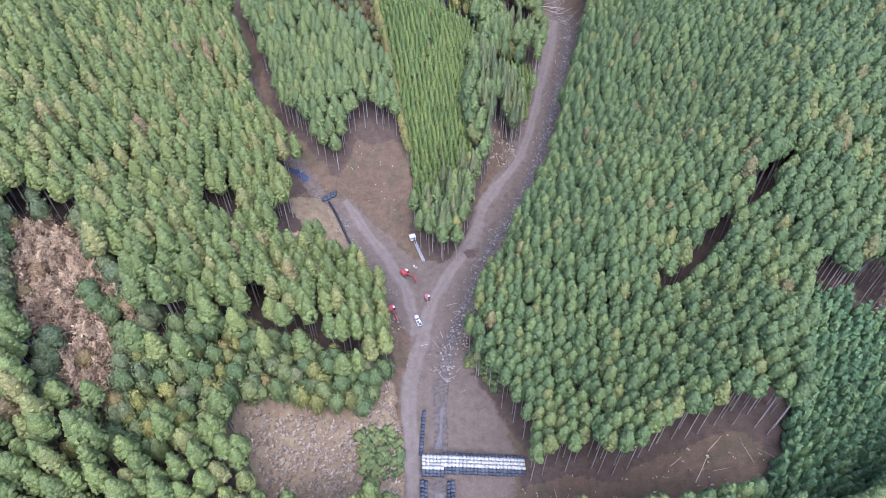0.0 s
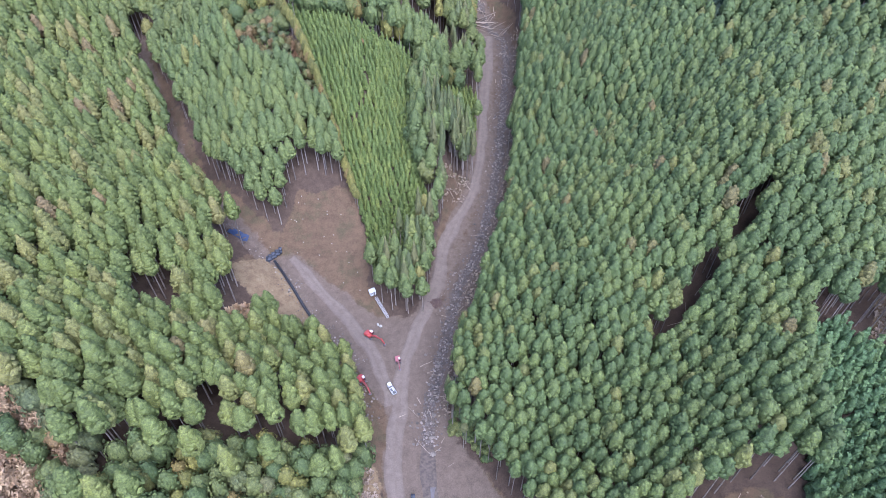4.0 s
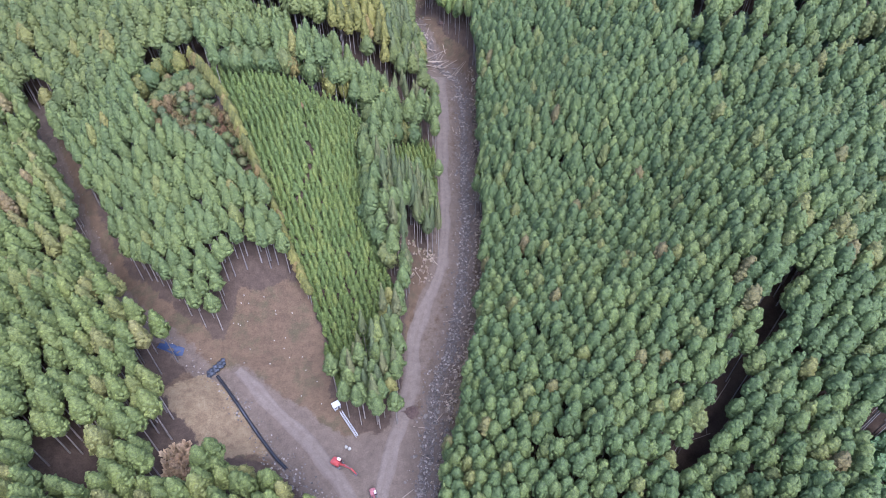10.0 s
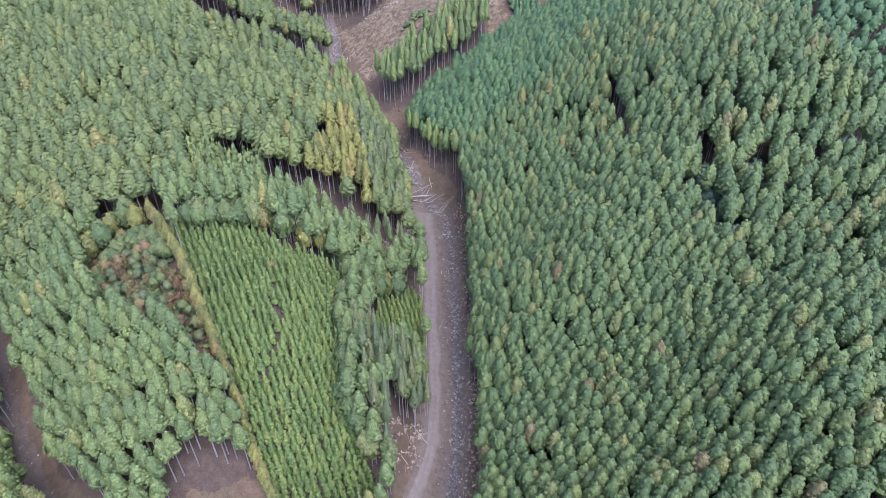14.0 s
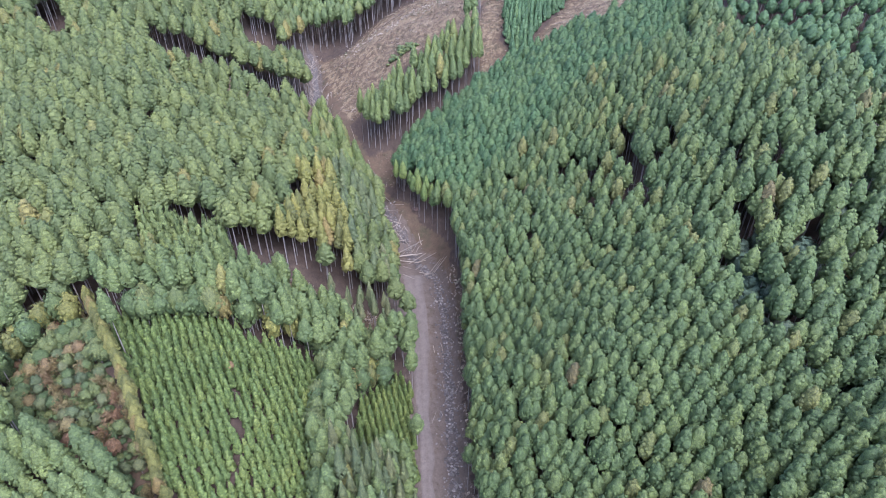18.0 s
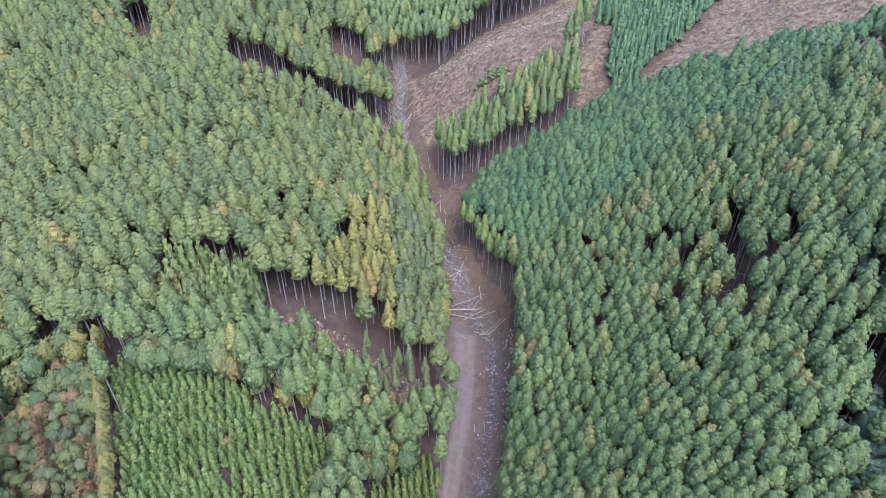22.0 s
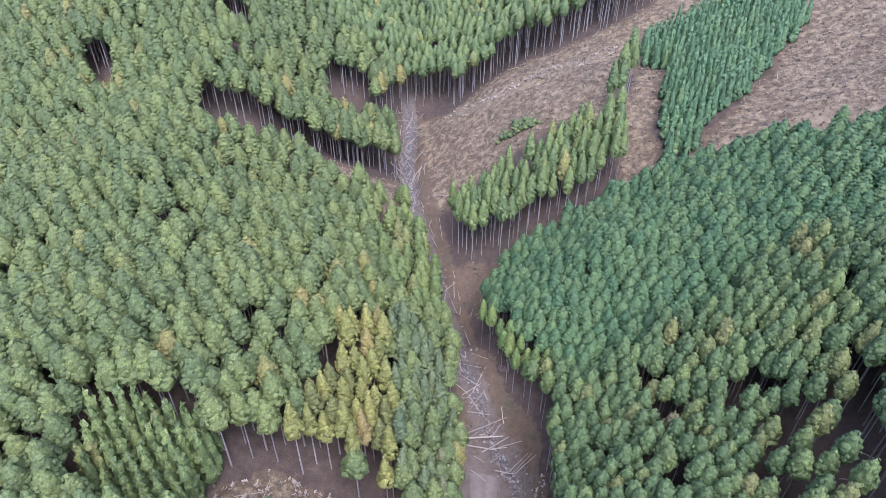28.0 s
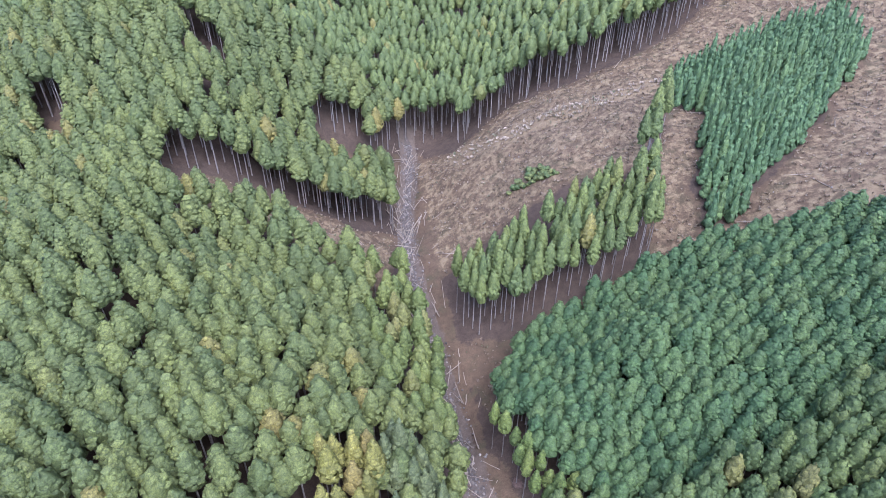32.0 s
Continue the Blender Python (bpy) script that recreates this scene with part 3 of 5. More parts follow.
def crown(kind, rng, base, tall, wide, clumps, sub, sides=5):
    """A lumpy core, covered with small domed clumps of foliage."""
    v, f = ball(sub)
    u = (v[:, 2] + 1) / 2
    ring = v[:, :2] / np.maximum(np.hypot(v[:, 0], v[:, 1]), 1e-6)[:, None]
    phase = rng.uniform(0, 6, 3)
    swell = 2.0 if kind == "broad" else 0.55
    lumps = lambda a, w: 1 + swell * (0.09 * np.sin(3 * a + 7 * w + phase[0]) + 0.08 * np.sin(5 * a - 11 * w + phase[1]) + 0.05 * np.sin(2 * a + 17 * w + phase[2]))
    r = wide * 0.88 * outline(kind, u) * lumps(np.arctan2(ring[:, 1], ring[:, 0]), u) * rng.uniform(0.92, 1.08, len(v))
    core = np.c_[ring * r[:, None], base + tall * u]
    k = np.arange(clumps)
    w = (k + rng.uniform(0.1, 0.9, clumps)) / clumps
    w = np.clip(1 - np.power(1 - w, 0.62) if kind != "broad" else np.power(w, 0.85), 0.05, 0.975)
    a = k * 2.39996 + rng.uniform(-0.4, 0.4, clumps)
    rr = wide * outline(kind, w) * lumps(a, w) * rng.uniform(0.95, 1.06, clumps)
    slope = wide * (outline(kind, np.minimum(w + 0.03, 1)) - outline(kind, np.maximum(w - 0.03, 0))) / (0.06 * tall)
    ray = np.c_[np.cos(a), np.sin(a), np.zeros(clumps)]
    out = ray + np.c_[np.zeros((clumps, 2)), np.clip(-slope, -0.4, 2.5) + (0.35 if kind != "broad" else 0.1)]
    out += rng.normal(0, 0.16, out.shape)
    out /= np.linalg.norm(out, axis=1)[:, None]
    side = np.cross(out, rng.normal(0, 1, out.shape))
    side /= np.linalg.norm(side, axis=1)[:, None]
    along = np.cross(side, out)
    size = math.sqrt(wide * tall * 2.0 / clumps) * rng.uniform(0.6, 1.3, clumps) * (1.12 - 0.4 * w)
    p = np.c_[ray[:, :2] * (rr - size * 0.35)[:, None].clip(0), base + tall * w]
    parts = []
    for j in range(sides):
        t = 2 * math.pi * j / sides
        reach = size * rng.uniform(0.75, 1.15, clumps)
        parts.append(p + (side * math.cos(t) + along * math.sin(t)) * reach[:, None] - out * (size * 0.22)[:, None])
    parts.append(p + out * (size * rng.uniform(0.30, 0.58, clumps))[:, None] + rng.normal(0, 0.12, p.shape) * size[:, None])
    n = len(core)
    fan = [np.stack([n + j * clumps + k, n + (j + 1) % sides * clumps + k, n + sides * clumps + k], 1) for j in range(sides)]
    return np.concatenate([core, *parts]), np.concatenate([f, *fan]), np.ones(len(f) + clumps * sides, bool)


def stem(tall, foot, tip, sides=5):
    a = np.arange(sides) * 2 * math.pi / sides
    ring = np.c_[np.cos(a), np.sin(a)]
    v = np.concatenate([np.c_[ring * foot, np.full(sides, -0.6)], np.c_[ring * (foot * 0.6 + tip * 0.4), np.full(sides, tall * 0.45)], np.c_[ring * tip, np.full(sides, tall)]])
    k = np.arange(sides)
    n = (k + 1) % sides
    return v, np.concatenate([np.stack([k, n, n + sides, k + sides], 1), np.stack([k + sides, n + sides, n + 2 * sides, k + 2 * sides], 1)])


def twigs(rng, base, tall, wide, count):
    """A leafless crown: thin branches fanning up and out of the trunk."""
    a, u = rng.uniform(0, 6.283, count), rng.uniform(0, 1, count)
    out = np.c_[np.cos(a) * (0.35 + 0.65 * u), np.sin(a) * (0.35 + 0.65 * u), 1.0 - 0.55 * u] * rng.uniform(0.55, 1.0, count)[:, None]
    foot = np.c_[out[:, :2] * wide * 0.25, base * 0.7 + rng.uniform(0, 0.35, count) * tall]
    tip = np.c_[out[:, :2] * wide, foot[:, 2] + out[:, 2] * tall * 0.75]
    fine = rng.uniform(0, 1, count) < (0.85 if count > 100 else 0.0)
    lump = 1 + 0.22 * np.sin(3 * a + 5 * u) + 0.14 * np.sin(5 * a - 9 * u)
    shell = np.c_[np.cos(a) * np.sin(u * 1.7), np.sin(a) * np.sin(u * 1.7), np.cos(u * 1.7)] * (lump * rng.uniform(0.6, 1.0, count) ** 0.6)[:, None] * [wide, wide, tall * 0.62] + [0, 0, base + tall * 0.35]
    foot = np.where(fine[:, None], shell, foot)
    tip = np.where(fine[:, None], shell + rng.normal(0, 0.42, (count, 3)) + [0, 0, 0.25], tip)
    side = np.c_[-np.sin(a), np.cos(a), rng.uniform(-0.4, 0.4, count)] * rng.uniform(0.12, 0.30, count)[:, None]
    mid = foot * 0.4 + tip * 0.6
    k = np.arange(count)
    return np.concatenate([foot, mid + side, mid - side * 0.6 + [0, 0, 0.15], tip]), np.concatenate([np.stack([k, k + count, k + 2 * count], 1), np.stack([k + count, k + 3 * count, k + 2 * count], 1)]), np.zeros(2 * count, bool)


# kind: base of crown, height of crown, radius of crown, foot and tip of the trunk
SHAPE = {"cedar": (13.4, 11.0, 2.3, 0.20, 0.08), "cypress": (14.6, 8.2, 2.3, 0.19, 0.08), "dome": (12.6, 9.6, 2.35, 0.20, 0.08), "young": (0.3, 6.2, 1.12, 0.07, 0.03),
         "broad": (2.8, 5.4, 2.35, 0.14, 0.06), "pole": (15.0, 12.4, 2.1, 0.22, 0.09), "bush": (0.0, 1.5, 1.0, 0.04, 0.02), "tuft": (0.0, 1.5, 1.0, 0.04, 0.02), "twig": (1.6, 4.8, 2.4, 0.10, 0.05)}


def crowns(kind, tufts, sub, seed, sides=5):
    rng = np.random.RandomState(seed)
    base, tall, wide, *_ = SHAPE[kind]
    return [crown({"bush": "broad", "dome": "cypress"}.get(kind, kind), rng, base * s, tall, wide, tufts, sub, sides) for s in (1.0, 1.05, 0.95, 1.0)]


NEAR = {k: crowns(k, n, 1, 40 + i, 4) for i, (k, n) in enumerate((("cedar", 104), ("cypress", 100), ("young", 32), ("broad", 96), ("pole", 96)))}
MIDDLE = {k: crowns(k, n, 1, 60 + i, 4) for i, (k, n) in enumerate((("cedar", 68), ("cypress", 58), ("young", 26), ("broad", 60), ("pole", 66)))}
MIDDLE["dome"] = crowns("dome", 74, 1, 69, 4)
MIDDLE["bush"] = crowns("bush", 9, 1, 66)
MIDDLE["tuft"] = [twigs(np.random.RandomState(95 + k), 0.0, 1.7, 1.0, 16) for k in range(4)]
NEAR["twig"] = [twigs(np.random.RandomState(90 + k), 1.6, 4.8, 2.4, 420) for k in range(4)]
DISTANT = {k: crowns(k, n, 1, 80 + i, 3) for i, (k, n) in enumerate((("cedar", 26), ("cypress", 24), ("young", 10), ("broad", 16)))}


def planted(bounds, gap, turn, jitter, seed):
    """Planted rows in plan: points on a turned grid, each a little off its place."""
    rng = np.random.RandomState(seed)
    x0, y0, x1, y1 = bounds
    reach = math.hypot(x1 - x0, y1 - y0) / 2 + gap
    a = np.arange(-reach, reach, gap)
    u, v = np.meshgrid(a, a)
    u = u + (np.arange(len(a)) % 2)[:, None] * gap / 2
    v = v * 0.92
    u, v = u + rng.uniform(-jitter, jitter, u.shape) * gap, v + rng.uniform(-jitter, jitter, u.shape) * gap
    c, s = math.cos(radians(turn)), math.sin(radians(turn))
    x, y = (x0 + x1) / 2 + u * c - v * s, (y0 + y1) / 2 + u * s + v * c
    ok = (x > x0) & (x < x1) & (y > y0) & (y < y1)
    return np.c_[x[ok], y[ok]]


def within(pts, poly):
    return pts[inside(pts[:, 0], pts[:, 1], poly)]


def without(pts, polys, edge=0.0):
    keep = np.ones(len(pts), bool)
    for p in polys:
        keep &= ~inside(pts[:, 0], pts[:, 1], p)
        if edge:
            keep &= off_line(pts[:, 0], pts[:, 1], p + p[:1]) > edge
    return pts[keep]


def stand(name, pts, kind, leaf, label, category="forest", size=1.0, girth=1.0, level=MIDDLE, seed=1, vary=0.14, trunk_top=0.72, holes=False, swing=0.17):
    """Trees past counting, as one object with its trunks."""
    if not len(pts):
        return
    if holes:
        pts = pts[lattice(pts[:, 0], pts[:, 1], 7.5, seed + 9) > -0.88]
    rng = np.random.RandomState(seed)
    n = len(pts)
    z = height(pts[:, 0], pts[:, 1])
    tall = size * (1 + rng.uniform(-vary, vary, n) + swing * lattice(pts[:, 0], pts[:, 1], 15, seed + 3))
    wide = size * girth * (1 + rng.uniform(-vary, vary, n))
    turn, tone, which = rng.uniform(0, 6.283, n), rng.uniform(0, 1, n) * 0.75 + 0.125 + 0.125 * lattice(pts[:, 0], pts[:, 1], 23, seed + 5), rng.randint(0, 4, n)
    V, F, T, S, at = [], [], [], [], 0

    def lay(v, f, pick):
        nonlocal at
        c, s = np.cos(turn[pick])[:, None], np.sin(turn[pick])[:, None]
        x = (v[None, :, 0] * c - v[None, :, 1] * s) * wide[pick][:, None] + pts[pick, 0][:, None]
        y = (v[None, :, 0] * s + v[None, :, 1] * c) * wide[pick][:, None] + pts[pick, 1][:, None]
        zz = v[None, :, 2] * tall[pick][:, None] + z[pick][:, None]
        V.append(np.stack([x, y, zz], -1).reshape(-1, 3))
        F.append((f[None] + (at + np.arange(len(pick)) * len(v))[:, None, None]).reshape(-1, f.shape[1]))
        T.append(np.repeat(tone[pick], len(v)))
        at += len(pick) * len(v)

    for w in range(4):
        pick = np.where(which == w)[0]
        if len(pick):
            v, f, even = level[kind][w]
            lay(v, f, pick)
            S.append(np.tile(even, len(pick)))
    ob = tagged(new(name, mesh_of(name, np.concatenate(V), np.concatenate(F), leaf, np.concatenate(T), np.concatenate(S))), label, category, kind="stuff")
    if kind not in ("bush", "tuft"):
        V, F, T, at = [], [], [], 0
        base, high, _, foot, tip = SHAPE[kind]
        lay(*stem((base + high) * trunk_top, foot, tip, 3), np.arange(n))
        trunks = new("trunks", mesh_of("trunks", np.concatenate(V), np.concatenate(F), BARK, shade=True))
        trunks.parent = ob
    return ob


def tree_things(name, pts, kind, leaf, label, group, size=1.0, seed=1, vary=0.14, girth=1.0):
    """Single trees, each with its trunk and crown."""
    rng = np.random.RandomState(seed)
    base, high, _, foot, tip = SHAPE[kind]
    models = []
    for w in range(4):
        v, f, even = NEAR[kind][w]
        root = tagged(new(name), label, "tree", group)
        t = new("trunk", mesh_of("trunk", *stem((base + high) * 0.72, foot, tip, 7), BARK, shade=True))
        c = new("crown", mesh_of("crown", v, f, leaf, np.zeros(len(v)), even))
        t.parent = c.parent = root
        models.append(root)
    z = height(pts[:, 0], pts[:, 1])
    for k in range(len(pts)):
        m = pose(pts[k, 0], pts[k, 1], z[k], 0, 0, rng.uniform(0, 360))
        a, b = size * girth * (1 + rng.uniform(-vary, vary)), size * (1 + rng.uniform(-vary, vary))
        if k < 4:
            ob = models[k]
            ob.matrix_world = m
        else:
            ob = copy_thing(models[k % 4], m)
        ob.scale = (a, a, b)


def split(pts, zone, limit=300):
    """Those in the zone, up to the limit, and the rest."""
    near = inside(pts[:, 0], pts[:, 1], zone)
    idx = np.where(near)[0]
    if len(idx) > limit:
        c = np.mean(zone, axis=0)
        idx = idx[np.argsort(np.hypot(*(pts[idx] - c).T))[:limit]]
    take = np.zeros(len(pts), bool)
    take[idx] = True
    return pts[take], pts[~take]


SPECIAL = [PLANTATION, PLANTATION_LOW, EAST_PLANTING, GREEN_PLANTING, YELLOW_STAND, SMALL_CEDARS, TALL_EDGE, TWIG_PATCH, ORANGE_PATCH, DARK_RIDGE, RIDGE_FOOT]
DIVIDE = [(40, -200), (22, 20), (4, 100), (20, 150), (45, 230), (60, 300), (55, 350), (45, 400), (43, 470), (40, 900)]
WEST_DIVIDE = [(-2, -200), (-4, 100), (-14, 140), (-43, 177), (-75, 215), (-93, 265), (-120, 330), (-140, 900)]
east_of = lambda p, line: p[:, 0] > np.interp(p[:, 1], [q[1] for q in line], [q[0] for q in line])

# east slope: cypress
rows = without(planted((-10, 30, 205, 370), 3.0, 24, 0.25, 11), OPEN + SPECIAL, 0.6)
rows = rows[east_of(rows, DIVIDE)]
rows = rows[(rows[:, 0] < 165) & ~((rows[:, 0] > 57) & (rows[:, 1] > 338))]
mixed = inside(rows[:, 0], rows[:, 1], EAST_MIXED) & (np.random.RandomState(8).uniform(0, 1, len(rows)) < 0.35)
leafy, rows = rows[mixed], rows[~mixed]
stand("east_broadleaf_trees", leafy[::2], "broad", BLUE_BROADLEAF, "grey green broadleaf trees among the cypresses", "forest", 1.5, 1.0, seed=58)
thin = (inside(rows[:, 0], rows[:, 1], EAST_GAP) | inside(rows[:, 0], rows[:, 1], SHADE_GAP)) & (np.random.RandomState(4).uniform(0, 1, len(rows)) < 0.58)
rows = rows[~thin]
near, rest = split(rows, [(34, 178), (60, 170), (80, 200), (84, 260), (62, 268), (48, 226)])
tree_things("cypress_tree", near, "cypress", CYPRESS, "slim cypress with a rounded dark green crown on the slope", "cypresses of the east slope", 0.95, 21, vary=0.08, girth=1.04)
stand("east_cypress_forest", rest, "cypress", CYPRESS, "dense dark green cypress plantation covering the east slope", size=0.95, girth=1.04, vary=0.08, swing=0.09, seed=22, holes=True)

# west slope: cedar
rows = without(planted((-150, 30, 10, 330), 4.0, -20, 0.3, 12), OPEN + SPECIAL + [SOUTH_BRINK], 0.6)
rows = rows[~east_of(rows, WEST_DIVIDE)]
MIXED_WOOD = [(-78, 82), (-69, 93), (-53, 101), (-39, 100), (-23, 99), (-17, 92), (-28, 84), (-50, 78), (-60, 64), (-80, 55)]
leafy = inside(rows[:, 0], rows[:, 1], MIXED_WOOD) & (np.random.RandomState(5).uniform(0, 1, len(rows)) < 0.85)
rows = rows[~leafy]
mixed = without(within(planted((-85, 50, -10, 105), 3.5, 10, 0.35, 73), MIXED_WOOD), OPEN + [TWIG_PATCH], 0.4)
kindly = np.random.RandomState(6).uniform(0, 1, len(mixed))
tree_things("mixed_wood_tree", mixed[kindly < 0.66], "broad", BROADLEAF, "full leafy green broadleaf tree in mixed wood", "broadleaf trees of the mixed wood", 1.55, 71, girth=0.66)
tree_things("olive_wood_tree", mixed[(kindly >= 0.66) & (kindly < 0.86)], "broad", YELLOW, "olive yellow broadleaf tree in mixed wood", "broadleaf trees of the mixed wood", 1.5, 72, girth=0.64)
tree_things("brownish_wood_tree", mixed[kindly >= 0.86], "broad", OLIVE, "brownish olive broadleaf tree in mixed wood", "broadleaf trees of the mixed wood", 1.5, 73, girth=0.64)
near, rest = split(rows, [(-70, 128), (-38, 128), (-36, 145), (-58, 168), (-75, 170)], 200)
tree_things("cedar_tree", near, "cedar", CEDAR, "tall yellowish green cedar with bare lower trunk", "cedars of the west slope", 0.9, 23, girth=1.33)
stand("west_cedar_forest", rest, "cedar", CEDAR, "dense yellowish green cedar forest on the west slope", size=0.9, girth=1.33, seed=24, holes=True)

# hill between the streams
rows = without(planted((-150, 150, 62, 480), 3.55, 12, 0.28, 13), OPEN + SPECIAL, 0.6)
rows = rows[east_of(rows, WEST_DIVIDE) & ~east_of(rows, DIVIDE)]
rows = rows[off_line(rows[:, 0], rows[:, 1], HEDGE) > 2.0]
low = rows[rows[:, 1] < 275]
near, rest = split(low, [(-62, 200), (-18, 196), (-24, 226), (-40, 240), (-70, 232)], 300)
tree_things("hill_cedar_tree", near, "cedar", HILL_CEDAR, "green cedar with a clumped crown above bare trunk", "cedars of the middle hill", 0.8, 25, girth=1.3)
stand("hill_cedar_forest", rest, "cedar", HILL_CEDAR, "green cedar forest on the hill between two streams", size=0.8, girth=1.3, seed=26, holes=True)
high = without(planted((-150, 270, 62, 480), 4.4, 12, 0.32, 63), OPEN + SPECIAL, 0.6)
high = high[east_of(high, WEST_DIVIDE) & ~east_of(high, DIVIDE) & (high[:, 1] > 275)]
brink = (off_line(high[:, 0], high[:, 1], STREAM) < 19) & (high[:, 1] > 338) & (high[:, 1] < 402)
stand("brink_cedar_stand", high[brink], "cedar", CEDAR, "bright green slim cedars along the stream brink", size=0.82, girth=1.4, seed=67)
high = high[~brink]
stand("upper_hill_forest", high, "dome", UPPER, "mixed green conifer forest on the upper hill", size=0.93, girth=1.42, vary=0.13, swing=0.12, seed=27, holes=True)

# yellowing cedars, small cedars, the dark ridge and the tall row beside the cut slope
stand("yellow_cedar_stand", without(within(planted((10, 280, 60, 345), 3.9, 5, 0.25, 31), YELLOW_STAND), OPEN), "pole", YELLOW, "tall cedars turning yellow above the stream", size=0.82, girth=1.38, seed=31)
stand("olive_cedar_stand", without(within(planted((22, 270, 75, 350), 3.6, 5, 0.25, 36), [(34, 332), (45, 323), (49, 310), (48, 294), (45, 290), (31, 292), (32, 291), (34, 312)]), [BARE_KNOLL], 0.5), "pole", OLIVE, "tall olive brown cedars above the stream", size=0.8, girth=1.3, seed=36)
stand("small_cedar_stand", within(planted((-36, 268, 4, 303), 2.7, 5, 0.2, 32), SMALL_CEDARS), "young", HILL_CEDAR, "young dark green cedars in a narrow belt", size=2.6, girth=0.8, seed=32)
stand("ridge_cypress_forest", without(within(planted((50, 290, 200, 375), 2.9, 30, 0.28, 33), DARK_RIDGE), OPEN + [RIDGE_FOOT], 0.5), "dome", RIDGE, "even dark green cypress forest on a rounded ridge", size=0.72, girth=1.5, seed=33, vary=0.08, swing=0.05)
stand("ridge_foot_cedars", without(within(planted((45, 290, 95, 370), 3.1, 0, 0.3, 34), RIDGE_FOOT), [VALLEY]), "cedar", YOUNG, "bright green slim cedars at the ridge foot", size=0.74, girth=1.0, seed=34)
stand("tall_cedar_row", without(within(planted((50, 365, 135, 435), 3.3, 10, 0.25, 35), TALL_EDGE), [UPPER_CUT, EAST_SLIDE, VALLEY]), "cedar", HILL_CEDAR, "belt of tall green cedars below the cut slope", size=0.92, girth=1.0, seed=35)

# plantings
rows = without(within(planted((-44, 155, 25, 280), 2.12, 40, 0.2, 14), PLANTATION), [VALLEY])
TRACK = [(-5, 244), (-5, 234), (-5, 225), (-9, 217), (-12, 212)]
rows = rows[(off_line(rows[:, 0], rows[:, 1], TRACK) > 0.6) & (off_line(rows[:, 0], rows[:, 1], HEDGE) > 1.3)]
near, rest = split(rows, [(-12, 190), (6, 188), (10, 224), (14, 240), (-24, 240), (-18, 212)], 300)
tree_things("young_cedar_tree", near, "young", YOUNG, "small pointed bright green planted cedar", "young cedars in rows", 1.0, 28, girth=1.18)
stand("young_cedar_planting", rest, "young", YOUNG, "rows of small bright green pointed cedars", "plantation", girth=1.18, seed=29)
stand("lower_young_planting", within(planted((15, 215, 48, 265), 2.1, 28, 0.14, 15), PLANTATION_LOW), "young", YOUNG, "rows of young green cedars beside the stream", "plantation", seed=30, size=1.05)
stand("east_young_planting", within(planted((110, 365, 205, 465), 3.5, 32, 0.14, 16), EAST_PLANTING), "young", BLUE_YOUNG, "bluish green young cypress rows on a cut slope", "plantation", size=1.6, girth=0.95, seed=36)
stand("green_planting", within(planted((55, 40, 120, 105), 2.6, 10, 0.16, 17), GREEN_PLANTING), "young", BLUE_YOUNG, "young blue green conifer rows on the slope", "plantation", size=1.2, girth=1.2, seed=37)
hedge = np.concatenate([np.linspace(a, b, max(2, int(math.dist(a, b) / 1.15)))[:-1] for a, b in zip(HEDGE, HEDGE[1:])])
rng = np.random.RandomState(6)
tree_things("hedge_cedar_tree", hedge + rng.uniform(-0.4, 0.4, hedge.shape), "cedar", YELLOW, "slender yellow green cedar in a boundary row", "cedars of the boundary row", 0.42, 38, 0.12, girth=1.55)
SPUR = [(-9, 162), (-5, 152), (4, 152), (10, 165), (11, 176), (5, 176)]
spur = without(within(planted((-12, 148, 20, 200), 3.9, 0, 0.3, 39), SPUR), [VALLEY], 0.3)
spur = np.concatenate([spur, planted((14, 186, 19, 202), 3.2, 0, 0.3, 40), planted((14, 204, 32, 222), 3.4, 0, 0.3, 41)])
knoll = within(planted((20, 262, 50, 290), 4.2, 20, 0.4, 44), [(22, 286), (43, 287), (43, 276), (31, 266), (24, 274)])
tree_things("knoll_cedar_tree", knoll, "pole", OLIVE, "thin olive brown cedar standing alone on the knoll", "thin cedars of the knoll", 0.62, 43)
tree_things("stream_side_cedar_tree", spur, "pole", OLIVE, "tall olive brown cedar with long bare trunk", "cedars on the spur", 0.86, 42, girth=0.78)

brow = [(10, 103), (6.5, 116), (13, 131), (22, 143), (36, 170), (45, 198), (56, 239), (68, 281), (73, 305)]
brow = np.concatenate([np.linspace(a, b, max(2, int(np.hypot(*(b - a)) / 3.4)))[:-1] for a, b in zip(np.array(brow, float), np.array(brow, float)[1:])])
brow = brow + np.c_[rng.uniform(-0.8, 2.2, len(brow)), rng.uniform(-1.5, 1.5, len(brow))]
tree_things("forest_edge_cedar_tree", brow[::2], "pole", OLIVE, "slim olive brown cedar at the forest edge", "cedars of the forest edge", 0.62, 44, girth=0.95)
tree_things("forest_edge_cypress_tree", brow[1::2], "pole", HILL_CEDAR, "slim green cedar at the forest edge", "cedars of the forest edge", 0.70, 46, girth=1.0)
fringe = [(-28, 264), (-15, 263), (-2, 264), (12, 266), (19, 253), (12, 231), (12, 219), (8, 205), (12, 191)]
fringe = np.concatenate([np.linspace(a, b, 8)[:-1] for a, b in zip(np.array(fringe, float), np.array(fringe, float)[1:])])
fringe = np.concatenate([fringe + rng.uniform(-1.2, 1.2, fringe.shape), fringe[:30] + [0, 3] + rng.uniform(-1.2, 1.2, (30, 2))])
